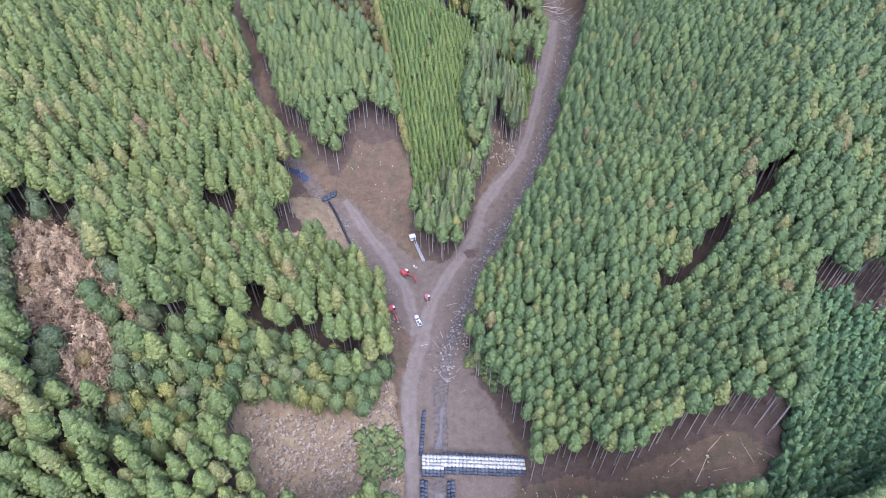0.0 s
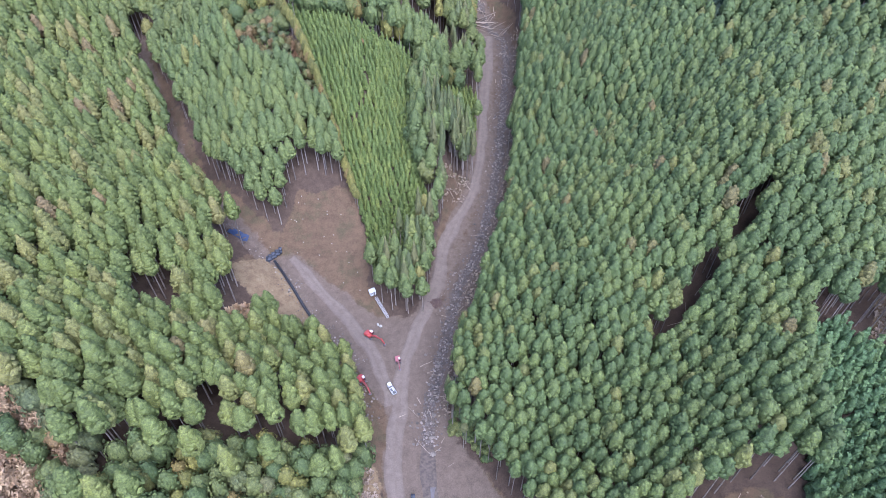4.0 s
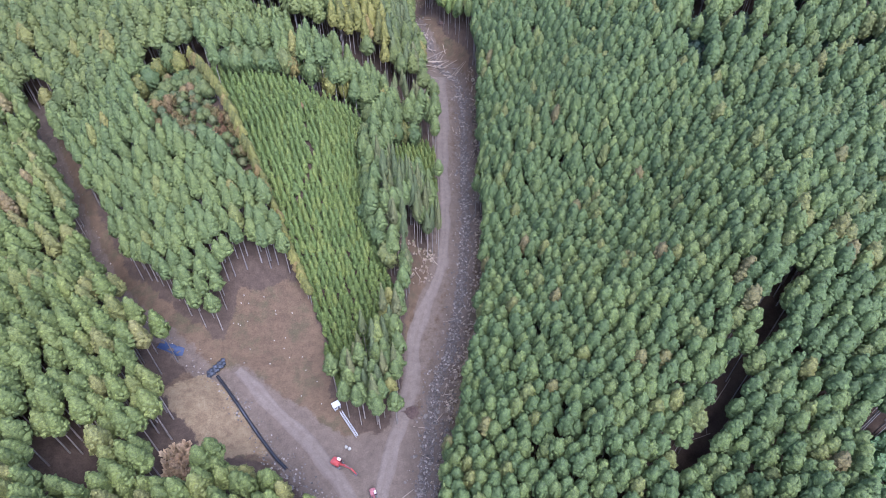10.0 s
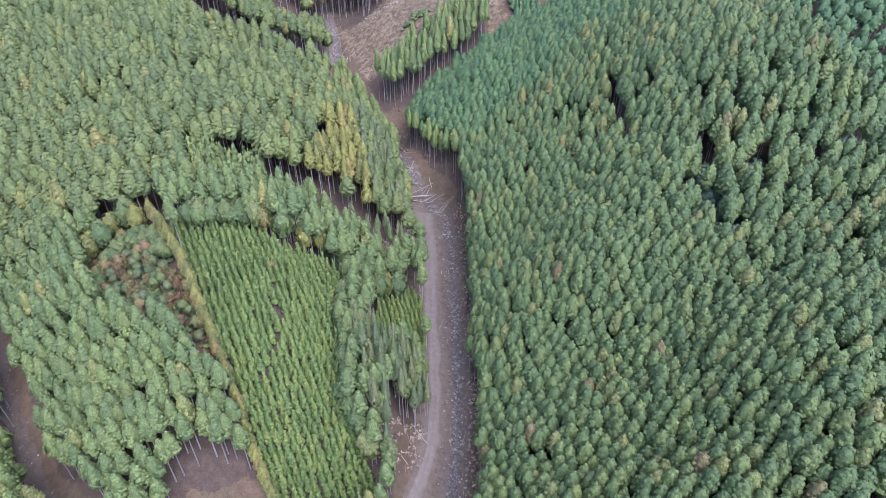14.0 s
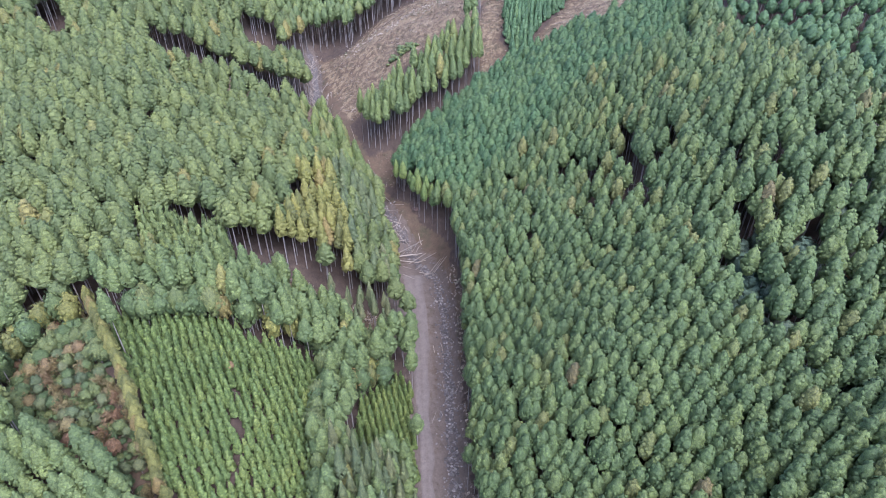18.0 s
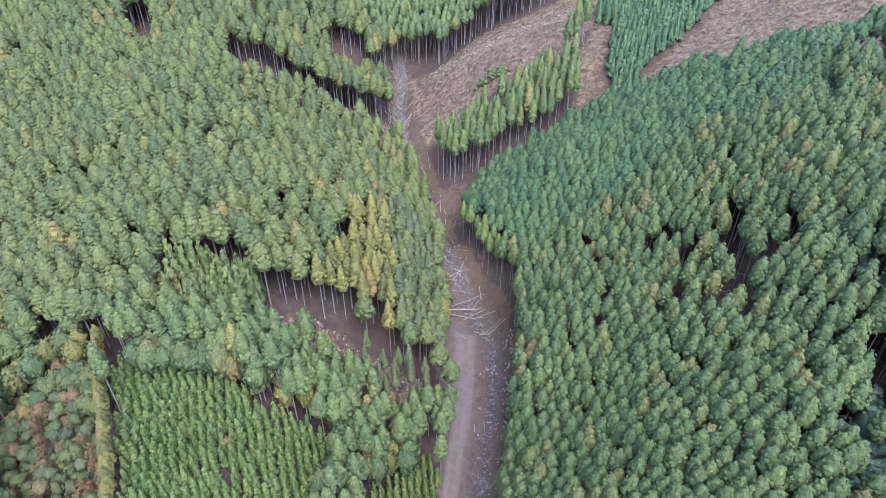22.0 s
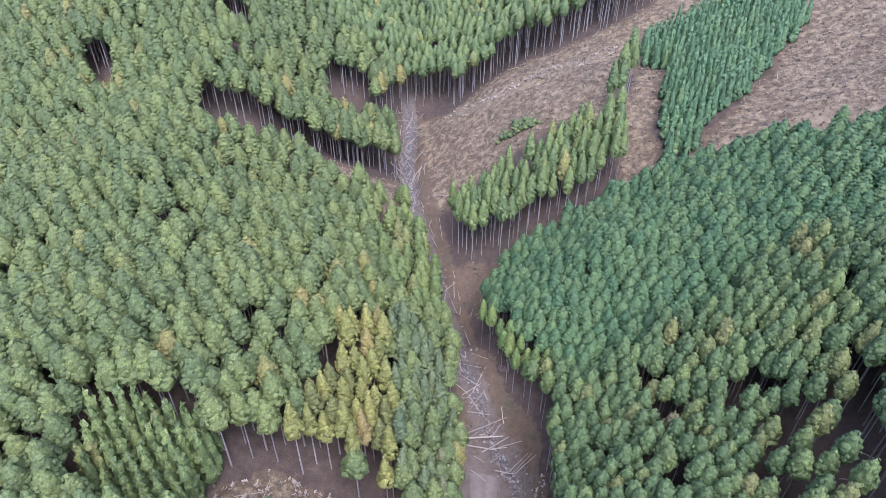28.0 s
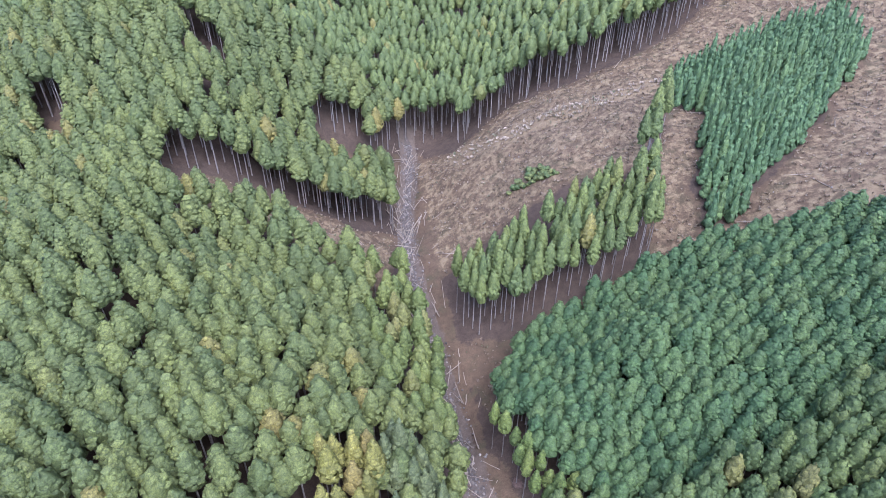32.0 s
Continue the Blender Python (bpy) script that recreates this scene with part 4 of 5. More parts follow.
below = [[(-7, 265), (-1, 265), (6, 264), (14, 263), (15, 260)], [(26, 278), (29, 270), (32, 261), (37, 255)], [(23, 248), (30, 254), (38, 258)], [(-7, 265), (0, 263), (6, 261), (12, 259)], [(-60, 263), (-56, 268), (-46, 275), (-39, 268)]]
below = np.concatenate([np.linspace(a, b, max(2, int(math.dist(a, b) / 2.6)))[:-1] for run in below for a, b in zip(run, run[1:])])
below = np.concatenate([below + rng.uniform(-1.3, 1.3, below.shape), below + [0, -3] + rng.uniform(-1.3, 1.3, below.shape)])
tree_things("slope_evergreen_tree", below[::2], "broad", BROADLEAF, "full green broadleaf tree on the hill slope", "evergreens of the hill slope", 1.55, 76, girth=0.75)
tree_things("slope_olive_tree", below[1::2], "broad", YELLOW, "olive yellow broadleaf tree on the hill slope", "evergreens of the hill slope", 1.45, 77, girth=0.72)
tree_things("fringe_evergreen_tree", without(fringe, [VALLEY]), "broad", BROADLEAF, "round green broadleaf tree beside the planting", "evergreens round the planting", 1.4, 57, girth=0.8)

bank = np.concatenate([np.linspace(a, b, 8) for a, b in zip(np.array([(-52, 82), (-34, 87), (-23, 87)], float), np.array([(-34, 87), (-23, 87), (-16, 101)], float))])
tree_things("bank_evergreen_tree", bank + rng.uniform(-1.3, 1.3, bank.shape) + [0, 1], "broad", BROADLEAF, "leafy green broadleaf tree above the dry bank", "evergreens of the bank", 1.15, 56)

# broadleaf patches
twig = within(planted((-115, 70, -70, 125), 3.1, 0, 0.4, 43), TWIG_PATCH)
pick = np.random.RandomState(2).uniform(0, 1, len(twig))
tree_things("leafless_tree", twig[pick < 0.8], "twig", PINKISH, "pinkish tan leafless broadleaf tree", "trees of the leafless patch", 0.95, 44)
tree_things("orange_tree", twig[(pick >= 0.8) & (pick < 0.87)], "broad", ORANGE, "broadleaf tree with orange autumn leaves", "autumn trees", 0.95, 45)
tree_things("evergreen_tree", twig[pick >= 0.93], "broad", BROADLEAF, "round green broadleaf tree among leafless ones", "evergreens", 1.1, 46)
hem = np.array(TWIG_PATCH + TWIG_PATCH[:1], float)
hem = np.concatenate([np.linspace(a, b, max(2, int(np.hypot(*(b - a)) / 3.0)))[:-1] for a, b in zip(hem, hem[1:])])
hem = np.concatenate([hem * 1.02 - np.mean(hem, axis=0) * 0.02, hem * 1.14 - np.mean(hem, axis=0) * 0.14]) + rng.uniform(-1.2, 1.2, (2 * len(hem), 2))
tree_things("patch_edge_tree", hem, "broad", OLIVE, "olive green broadleaf tree round the leafless patch", "evergreens", 1.35, 75, girth=0.8)
pale = within(planted((122, 188, 150, 216), 3.4, 0, 0.4, 70), [(130, 212), (143, 208), (140, 194), (129, 197)])
tree_things("pale_leafless_tree", pale, "twig", PINKISH, "pale beige leafless tree on the east slope", "leafless trees of the east slope", 1.1, 59)
patch = within(planted((-70, 205, -18, 285), 3.0, 0, 0.4, 47), ORANGE_PATCH)
pick = np.random.RandomState(3).uniform(0, 1, len(patch))
rim = np.array([(-55, 244), (-55, 257), (-45, 266), (-37, 263), (-33, 251)], float)
rim = np.concatenate([np.linspace(a, b, 6)[:-1] for a, b in zip(rim, rim[1:])])
rim = np.concatenate([rim + rng.uniform(-1, 1, rim.shape), rim * 0.86 + np.array([-44, 250]) * 0.14 + rng.uniform(-1, 1, rim.shape)])
tree_things("rim_evergreen_tree", rim, "broad", BROADLEAF, "leafy green broadleaf tree at the forest edge", "evergreens", 0.8, 74)
tree_things("autumn_tree", patch[pick < 0.16], "broad", ORANGE, "small broadleaf tree with orange leaves", "autumn trees", 0.75, 48)
tree_things("twiggy_tree", patch[(pick >= 0.16) & (pick < 0.40)], "twig", ORANGE, "orange brown leafless shrub tree", "leafless shrubs", 0.7, 49)
tree_things("hill_evergreen_tree", patch[(pick >= 0.40) & (pick < 0.66)], "broad", BROADLEAF, "round light green broadleaf tree", "evergreens", 0.62, 50)
tree_things("grey_green_shrub_tree", patch[pick >= 0.66], "broad", OLIVE, "low grey green shrubby broadleaf tree", "evergreens", 0.55, 51, girth=1.2)
for (x, y), leaf, name, label, s in [((61, 212), RUST, "red_tree", "small broadleaf tree with rust red leaves", 0.75), ((-5.5, 245), ORANGE, "lone_orange_tree", "lone small orange tree in the plantation", 0.5),
                                      ((52, 214), PINKISH, "grey_leafless_tree", "pale grey leafless tree at the forest edge", 0.6), ((72, 335), PINKISH, "pale_dead_tree", "pale dead tree at the forest edge", 0.8),
                                      ((99, 326), PINKISH, "pinkish_dead_tree", "pinkish leafless tree among dark cypresses", 0.9), ((-42, 298), PINKISH, "pink_leafless_tree", "pinkish leafless broadleaf tree in the forest", 1.1)]:
    tree_things(name, np.array([(x, y)]), "twig" if leaf is PINKISH else "broad", leaf, label, "", s * 1.2, 51)

# far forest beyond the cuts
rows = without(planted((-165, 430, 225, 610), 4.3, 15, 0.3, 18), OPEN + SPECIAL, 0.6)
rows = rows[(rows[:, 1] > 480) | (rows[:, 0] > 62)]
stand("far_forest", rows, "cypress", HILL_CEDAR, "distant dark green conifer forest on high slopes", size=0.9, girth=1.25, level=DISTANT, seed=53)
rows = without(planted((-165, 330, -60, 480), 4.2, 15, 0.3, 19), OPEN + SPECIAL)
rows = rows[~east_of(rows, WEST_DIVIDE)]
stand("far_west_forest", rows, "cedar", CEDAR, "distant cedar forest beyond the west stream", size=0.8, girth=1.3, level=DISTANT, seed=54)
rows = without(planted((165, 40, 235, 350), 4.2, 15, 0.3, 20), OPEN + SPECIAL)
rows = rows[rows[:, 0] >= 165]
stand("far_east_forest", rows, "cypress", RIDGE, "distant dark cypress forest on the east ridge", size=0.62, girth=1.55, level=DISTANT, seed=55)

# ---- small things: helpers ----
def box(bm, size, at=(0, 0, 0), turn=(0, 0, 0), bevel=0.0, taper=1.0):
    """A bevelled box, its top drawn in by taper."""
    made = bmesh.ops.create_cube(bm, size=1)["verts"]
    for v in made:
        if v.co.z > 0:
            v.co.x, v.co.y = v.co.x * taper, v.co.y * taper
        v.co = Vector((v.co.x * size[0], v.co.y * size[1], v.co.z * size[2]))
    if bevel:
        edges = list({e for v in made for e in v.link_edges})
        made = list({v for f in bmesh.ops.bevel(bm, geom=edges, offset=bevel, segments=2, affect="EDGES")["faces"] for v in f.verts} | {v for v in made if v.is_valid})
    bmesh.ops.transform(bm, matrix=pose(*at, *turn), verts=made)
    return made


def rod(bm, a, b, r, r2=None, sides=10):
    a, b = Vector(a), Vector(b)
    d = b - a
    made = bmesh.ops.create_cone(bm, cap_ends=True, segments=sides, radius1=r, radius2=r if r2 is None else r2, depth=d.length)["verts"]
    bmesh.ops.transform(bm, matrix=Matrix.Translation((a + b) / 2) @ d.to_track_quat("Z", "Y").to_matrix().to_4x4(), verts=made)
    return made


def part(name, bm, material, parent, label=""):
    me = bpy.data.meshes.new(name)
    bm.to_mesh(me)
    bm.free()
    me.materials.append(material)
    ob = new(name, me)
    ob.parent = parent
    return tagged(ob, label) if label else ob


def shaped(*calls):
    """A bmesh filled by the given calls: (function, arguments, keywords)."""
    bm = bmesh.new()
    for fn, args, kw in calls:
        fn(bm, *args, **kw)
    return bm


B = lambda *a, **k: (box, a, k)
R = lambda *a, **k: (rod, a, k)
gz = lambda x, y: float(height(np.array([x]), np.array([y]))[0])

WHITE = plain("white_paint", (0.45, 0.45, 0.44), (0.62, 0.62, 0.60), 1.5, 0.5, grain=0.0)
RED = plain("faded_red_paint", (0.26, 0.035, 0.030), (0.36, 0.070, 0.055), 1.5, 0.45, grain=0.0)
PINKRED = plain("worn_pink_red_paint", (0.24, 0.07, 0.07), (0.36, 0.15, 0.14), 1.5, 0.5, grain=0.0)
STEEL = plain("dull_steel", (0.10, 0.10, 0.10), (0.22, 0.21, 0.20), 2.0, 0.5, 0.6, grain=0.01)
RUBBER = plain("black_rubber", (0.018, 0.018, 0.018), (0.04, 0.038, 0.036), 2.0, 0.8, grain=0.01)
PIPE = plain("black_plastic_pipe", (0.012, 0.012, 0.013), (0.030, 0.030, 0.032), 1.0, 0.4, grain=0.0)
WHITEBAG = plain("white_woven_bag", (0.281, 0.265, 0.220), (0.437, 0.413, 0.339), 1.2, 0.8, grain=0.03, vary=0.25)
BLACKBAG = plain("dark_woven_bag", (0.030, 0.034, 0.042), (0.075, 0.082, 0.095), 1.2, 0.75, grain=0.04, vary=0.5)
BLUETARP = plain("blue_sheet", (0.014, 0.026, 0.060), (0.030, 0.048, 0.100), 1.0, 0.5, grain=0.02)
SILT = plain("pale_silt", (0.080, 0.070, 0.061), (0.122, 0.109, 0.097), 0.6, 0.8, grain=0.02)
GLASS = plain("dark_window_glass", (0.02, 0.025, 0.03), (0.03, 0.035, 0.04), 1.0, 0.08, grain=0.0)
GREYMETAL = plain("galvanised_metal", (0.30, 0.29, 0.27), (0.44, 0.43, 0.41), 1.5, 0.55, metal=0.1, grain=0.0)
ROOTS = plain("torn_roots", (0.060, 0.036, 0.026), (0.120, 0.078, 0.055), 1.2, 0.95, grain=0.05, vary=0.4)


# ---- bag dam across the stream ----
def bag_mesh(name, w, h, material, seed):
    rng = np.random.RandomState(seed)
    bm = bmesh.new()
    box(bm, (w, w, h), (0, 0, h / 2), bevel=w * 0.10)
    for v in bm.verts:
        v.co += Vector(rng.uniform(-0.05, 0.05, 3))
    me = bpy.data.meshes.new(name)
    bm.to_mesh(me)
    bm.free()
    me.materials.append(material)
    for p in me.polygons:
        p.use_smooth = True
    return me


white_bags = [bag_mesh("white_bag", 1.02, 1.0, WHITEBAG, k) for k in range(3)]
dark_bags = [bag_mesh("dark_bag", 1.08, 1.0, BLACKBAG, k) for k in range(3, 6)]


def bag(kind, name, x, y, z, rng, parent):
    ob = new(name, kind[rng.randint(0, len(kind))])
    ob.parent = parent
    ob.matrix_world = pose(x, y, z, rng.uniform(-4, 4), rng.uniform(-4, 4), rng.uniform(-8, 8))


rng = np.random.RandomState(9)
dam = tagged(new("bag_dam"), "low dam of white bulk bags on dark bags", "dam")
for i in range(28):
    x = -5.2 + i * 0.99
    y = 76.6 - i * 0.045
    deep = 4 if i < 6 else 3
    for j in range(deep):
        if i < 6 and 1 <= j <= 2 and 1 <= i <= 4:
            bag(white_bags, "white_bag", x, y - j * 1.0, 0.15, rng, dam)
            continue
        bag(white_bags, "white_bag", x, y - j * 1.0, 0.55, rng, dam)
    for row in range(2):
        bag(dark_bags, "dark_bag", x, y - deep + 0.35 - 0.4 * row, -0.35 - 0.85 * row, rng, dam)
    if i > 5:
        bag(dark_bags, "dark_bag", x, y + 1.2, -0.35, rng, dam)
lining = tagged(new("bag_lining"), "dark bulk bags lining the stream below the dam", "bags")
for k in range(14):
    for x in (-5.6 + 0.05 * k, -4.6, 1.6, 2.6):
        if x > 0 and k > 12:
            continue
        y = 70.6 - k * 1.02
        bag(dark_bags, "dark_bag", x, y, gz(x, y) - 0.15 + (0.7 if x < -5 or x > 2 else 0.0), rng, lining)
for k in range(13):
    x, y = -6.1 + 0.05 * k, 78.6 + k * 1.02
    bag(dark_bags, "dark_bag", x, y, gz(x, y) - 0.1, rng, lining)

silt = draped("silt_sheet", [(-1.2, 52), (-1.2, 60), (-1.0, 71)], 1.6, 0.35, SILT, "pale wet silt below the bag dam", 0.3, 31)
draped("silt_pool", [(-0.8, 78.5), (-0.7, 84), (-0.4, 91), (0.2, 96)], 1.3, 0.16, SILT, "pale silt trapped above the bag dam", 1.0, 32)


# ---- machines ----
def wheel_mesh():
    tyre = shaped(R((-0.11, 0, 0), (0.11, 0, 0), 0.36, sides=16))
    rim = shaped(R((-0.115, 0, 0), (0.115, 0, 0), 0.19, sides=12))
    return tyre, rim


def truck(x, y, heading):
    root = tagged(new("flatbed_truck"), "small white flatbed truck parked on the gravel", "truck")
    part("chassis", shaped(B((0.8, 4.7, 0.2), (0, 0, 0.62), bevel=0.03)), STEEL, root)
    cab = part("cab", shaped(B((1.75, 1.5, 1.5), (0, 1.6, 1.4), bevel=0.14, taper=0.92)), WHITE, root, "white painted cab")
    part("windscreen", shaped(B((1.45, 0.06, 0.6), (0, 2.32, 1.65), (8, 0, 0))), GLASS, cab)
    for s in (-1, 1):
        part("side_window", shaped(B((0.05, 0.7, 0.45), (s * 0.845, 1.65, 1.7))), GLASS, cab)
        part("mirror", shaped(B((0.18, 0.06, 0.3), (s * 1.0, 2.25, 1.6), bevel=0.02)), RUBBER, cab)
        part("headlight", shaped(B((0.28, 0.06, 0.18), (s * 0.6, 2.36, 0.95), bevel=0.02)), GLASS, cab)
    part("bumper", shaped(B((1.75, 0.16, 0.28), (0, 2.38, 0.62), bevel=0.04)), WHITE, root)
    bed = part("cargo_bed", shaped(B((1.85, 3.1, 0.12), (0, -0.85, 0.98), bevel=0.02)), WHITE, root)
    for s in (-1, 1):
        part("side_board", shaped(B((0.05, 3.1, 0.42), (s * 0.9, -0.85, 1.24), bevel=0.015)), WHITE, bed)
    part("tail_board", shaped(B((1.85, 0.05, 0.42), (0, -2.38, 1.24), bevel=0.015)), WHITE, bed)
    part("head_board", shaped(B((1.85, 0.05, 0.8), (0, 0.7, 1.44), bevel=0.015)), STEEL, bed)
    part("load", shaped(B((1.2, 0.9, 0.5), (0.1, -1.7, 1.28), bevel=0.08), B((0.8, 1.0, 0.4), (-0.3, -0.4, 1.22), bevel=0.08)), STEEL, bed)
    for s in (-1, 1):
        for yy in (1.5, -1.4):
            tyre, rim = wheel_mesh()
            w = part("tyre", tyre, RUBBER, root)
            w.location = (s * 0.78, yy, 0.36)
            part("rim", rim, WHITE, w)
    root.matrix_world = pose(x, y, gz(x, y) + 0.14, 0, 0, heading) @ Matrix.Diagonal((0.74, 0.84, 0.85, 1))


def excavator(x, y, heading, size, paint, label, bend=(38, -62), swing=0.0):
    """Tracked excavator; its boom reaches along +y of its own frame."""
    root = tagged(new("excavator"), label, "excavator")
    for s in (-1, 1):
        track = part("track", shaped(B((0.5, 3.3, 0.75), (s * 0.95, 0, 0.4), bevel=0.26)), RUBBER, root)
        part("track_frame", shaped(B((0.16, 2.5, 0.3), (s * 1.2, 0, 0.42), bevel=0.05)), STEEL, track)
        for k in range(11):
            part("track_pad", shaped(B((0.54, 0.2, 0.06), (s * 0.95, -1.4 + k * 0.28, 0.79), bevel=0.01)), STEEL, track)
    part("turntable", shaped(R((0, 0, 0.5), (0, 0, 0.95), 0.65, sides=20), B((1.5, 1.2, 0.3), (0, 0, 0.5), bevel=0.05)), STEEL, root)
    house = part("house", shaped(B((2.3, 2.5, 0.95), (0, -0.45, 1.45), bevel=0.12)), paint, root)
    part("counterweight", shaped(B((2.3, 0.7, 1.0), (0, -1.75, 1.5), bevel=0.24)), paint, house)
    part("engine_hood", shaped(B((1.3, 1.5, 0.35), (0.4, -0.95, 2.05), bevel=0.1)), paint, house)
    part("exhaust", shaped(R((0.7, -1.1, 2.1), (0.7, -1.1, 2.6), 0.07)), STEEL, house)
    cab = part("cab", shaped(B((0.95, 1.5, 1.55), (-0.65, 0.25, 2.2), bevel=0.14, taper=0.9)), paint, root)
    part("roof_panel", shaped(B((0.8, 1.2, 0.05), (-0.65, 0.25, 3.0), bevel=0.02)), WHITE, cab)
    part("windscreen", shaped(B((0.75, 0.05, 0.95), (-0.65, 0.96, 2.35), (4, 0, 0))), GLASS, cab)
    part("side_window", shaped(B((0.05, 1.0, 0.7), (-1.1, 0.25, 2.45))), GLASS, cab)
    a, b = radians(bend[0]), radians(bend[1])
    p0 = Vector((0.25, 0.75, 1.75))
    p1 = p0 + Vector((0, math.cos(a), math.sin(a))) * 2.7
    p2 = p1 + Vector((0, math.cos(a * 0.15), math.sin(a * 0.15))) * 2.2
    p3 = p2 + Vector((0, math.cos(b), math.sin(b))) * 2.6

    def beam(p, q, w0, w1):
        bm = bmesh.new()
        d = q - p
        made = bmesh.ops.create_cone(bm, cap_ends=True, segments=4, radius1=w0, radius2=w1, depth=d.length)["verts"]
        bmesh.ops.rotate(bm, verts=made, cent=(0, 0, 0), matrix=Matrix.Rotation(math.pi / 4, 3, "Z"))
        bmesh.ops.transform(bm, matrix=Matrix.Translation((p + q) / 2) @ d.to_track_quat("Z", "Y").to_matrix().to_4x4(), verts=made)
        return bm

    boom = part("boom", beam(p0, p1, 0.34, 0.42), paint, root)
    part("boom_tip", beam(p1, p2, 0.42, 0.24), paint, boom)
    arm = part("arm", beam(p2 + Vector((0, 0.0, 0.25)), p3, 0.32, 0.18), paint, root)
    part("boom_cylinder", shaped(R(p0 + Vector((0.3, 0.3, -0.3)), p1 + Vector((0.25, 0, 0)), 0.08)), STEEL, boom)
    part("arm_cylinder", shaped(R(p1 + Vector((0, 0.1, 0.4)), p2 + Vector((0, 0.1, 0.45)), 0.08)), STEEL, arm)
    bucket = part("bucket", shaped(B((0.95, 0.8, 0.75), p3 + Vector((0, -0.2, -0.2)), (35, 0, 0), bevel=0.12)), STEEL, root)
    for k in range(4):
        part("tooth", shaped(B((0.1, 0.22, 0.08), p3 + Vector((-0.33 + k * 0.22, -0.62, -0.45)))), STEEL, bucket)
    root.scale = (size, size, size)
    root.matrix_world = pose(x, y, gz(x, y) + 0.08, 0, 0, heading) @ Matrix.Diagonal((size, size, size, 1))


truck(-8.0, 122.6, 24)
excavator(-13.0, 142.6, -133, 0.88, RED, "red tracked excavator with its boom stretched out", (30, -48))
excavator(-5.2, 132.2, 186, 0.68, PINKRED, "small faded red excavator with folded boom", (48, -80))
excavator(-16.4, 125.6, 205, 0.8, RED, "red excavator parked at the bank under trees", (30, -50))


# ---- cabin with a stair of scaffold ----
def cabin(x, y, heading):
    root = tagged(new("site_cabin"), "small white site cabin on the bank edge", "cabin")
    part("wall", shaped(B((2.4, 1.9, 2.0), (0, 0, 1.2), bevel=0.03)), WHITE, root)
    part("roof", shaped(B((2.7, 2.2, 0.12), (0, 0, 2.28), (3, 0, 0), bevel=0.02)), WHITE, root)
    door = part("door", shaped(B((0.75, 0.05, 1.8), (0.4, -0.97, 1.12))), STEEL, root)
    part("handle", shaped(R((0.7, -1.02, 1.1), (0.7, -1.02, 1.3), 0.03)), STEEL, door)
    part("window", shaped(B((0.6, 0.05, 0.5), (-0.6, -0.97, 1.5))), GLASS, root)
    for sx in (-1, 1):
        for sy in (-1, 1):
            part("foot", shaped(B((0.2, 0.2, 0.8), (sx * 1.0, sy * 0.75, -0.1))), STEEL, root)
    root.matrix_world = pose(x, y, gz(x, y) + 0.2, 0, 0, heading) @ Matrix.Diagonal((0.8, 0.8, 0.85, 1))


def scaffold_stair(a, b):
    root = tagged(new("scaffold_stair"), "grey metal scaffold stair up the bank", "stair")
    a, b = Vector((*a, gz(*a) + 0.3)), Vector((*b, gz(*b) + 0.3))
    d = b - a
    side = Vector((-d.y, d.x, 0)).normalized() * 0.32
    for s in (-1, 1):
        part("stringer", shaped(R(a + side * s, b + side * s, 0.09)), GREYMETAL, root)
        part("handrail", shaped(R(a + side * s + Vector((0, 0, 1)), b + side * s + Vector((0, 0, 1)), 0.06)), GREYMETAL, root)
        for k in range(6):
            p = a + d * (k / 5) + side * s
            part("post", shaped(R(p - Vector((0, 0, 0.6)), p + Vector((0, 0, 1)), 0.05)), GREYMETAL, root)
    turn = math.degrees(math.atan2(d.y, d.x))
    for k in range(16):
        p = a + d * ((k + 0.5) / 16)
        part("tread", shaped(B((0.2, 0.62, 0.05), p, (0, 0, turn))), GREYMETAL, root)


cabin(-11.0, 159.2, 20)
scaffold_stair((-10.0, 157.6), (-6.8, 149.8))

# ---- black drain pipe and its inlet of dark bags ----
def drain_pipe(line):
    pts = np.array(line, float)
    s = np.r_[0, np.cumsum(np.hypot(*np.diff(pts, axis=0).T))]
    t = np.arange(0, s[-1], 0.5)
    cx, cy = np.interp(t, s, pts[:, 0]), np.interp(t, s, pts[:, 1])
    cx, cy = np.convolve(np.pad(cx, 4, "edge"), np.ones(9) / 9, "valid"), np.convolve(np.pad(cy, 4, "edge"), np.ones(9) / 9, "valid")
    cz = height(cx, cy) + 0.45
    tx, ty = np.gradient(cx), np.gradient(cy)
    n = np.hypot(tx, ty)
    a = np.arange(10) * 2 * math.pi / 10
    r = 0.46 + 0.05 * (np.arange(len(t)) % 2)
    X = cx[:, None] + (ty / n * r)[:, None] * np.cos(a)
    Y = cy[:, None] - (tx / n * r)[:, None] * np.cos(a)
    Z = cz[:, None] + r[:, None] * np.sin(a)
    i = np.arange(len(t) * 10).reshape(len(t), 10)
    j = np.roll(i, -1, 1)
    f = np.stack([i[:-1].ravel(), j[:-1].ravel(), j[1:].ravel(), i[1:].ravel()], 1)
    tagged(new("drain_pipe", mesh_of("drain_pipe", np.stack([X, Y, Z], -1).reshape(-1, 3), f, PIPE, shade=True)), "long black corrugated drain pipe lying beside the track", "pipe")


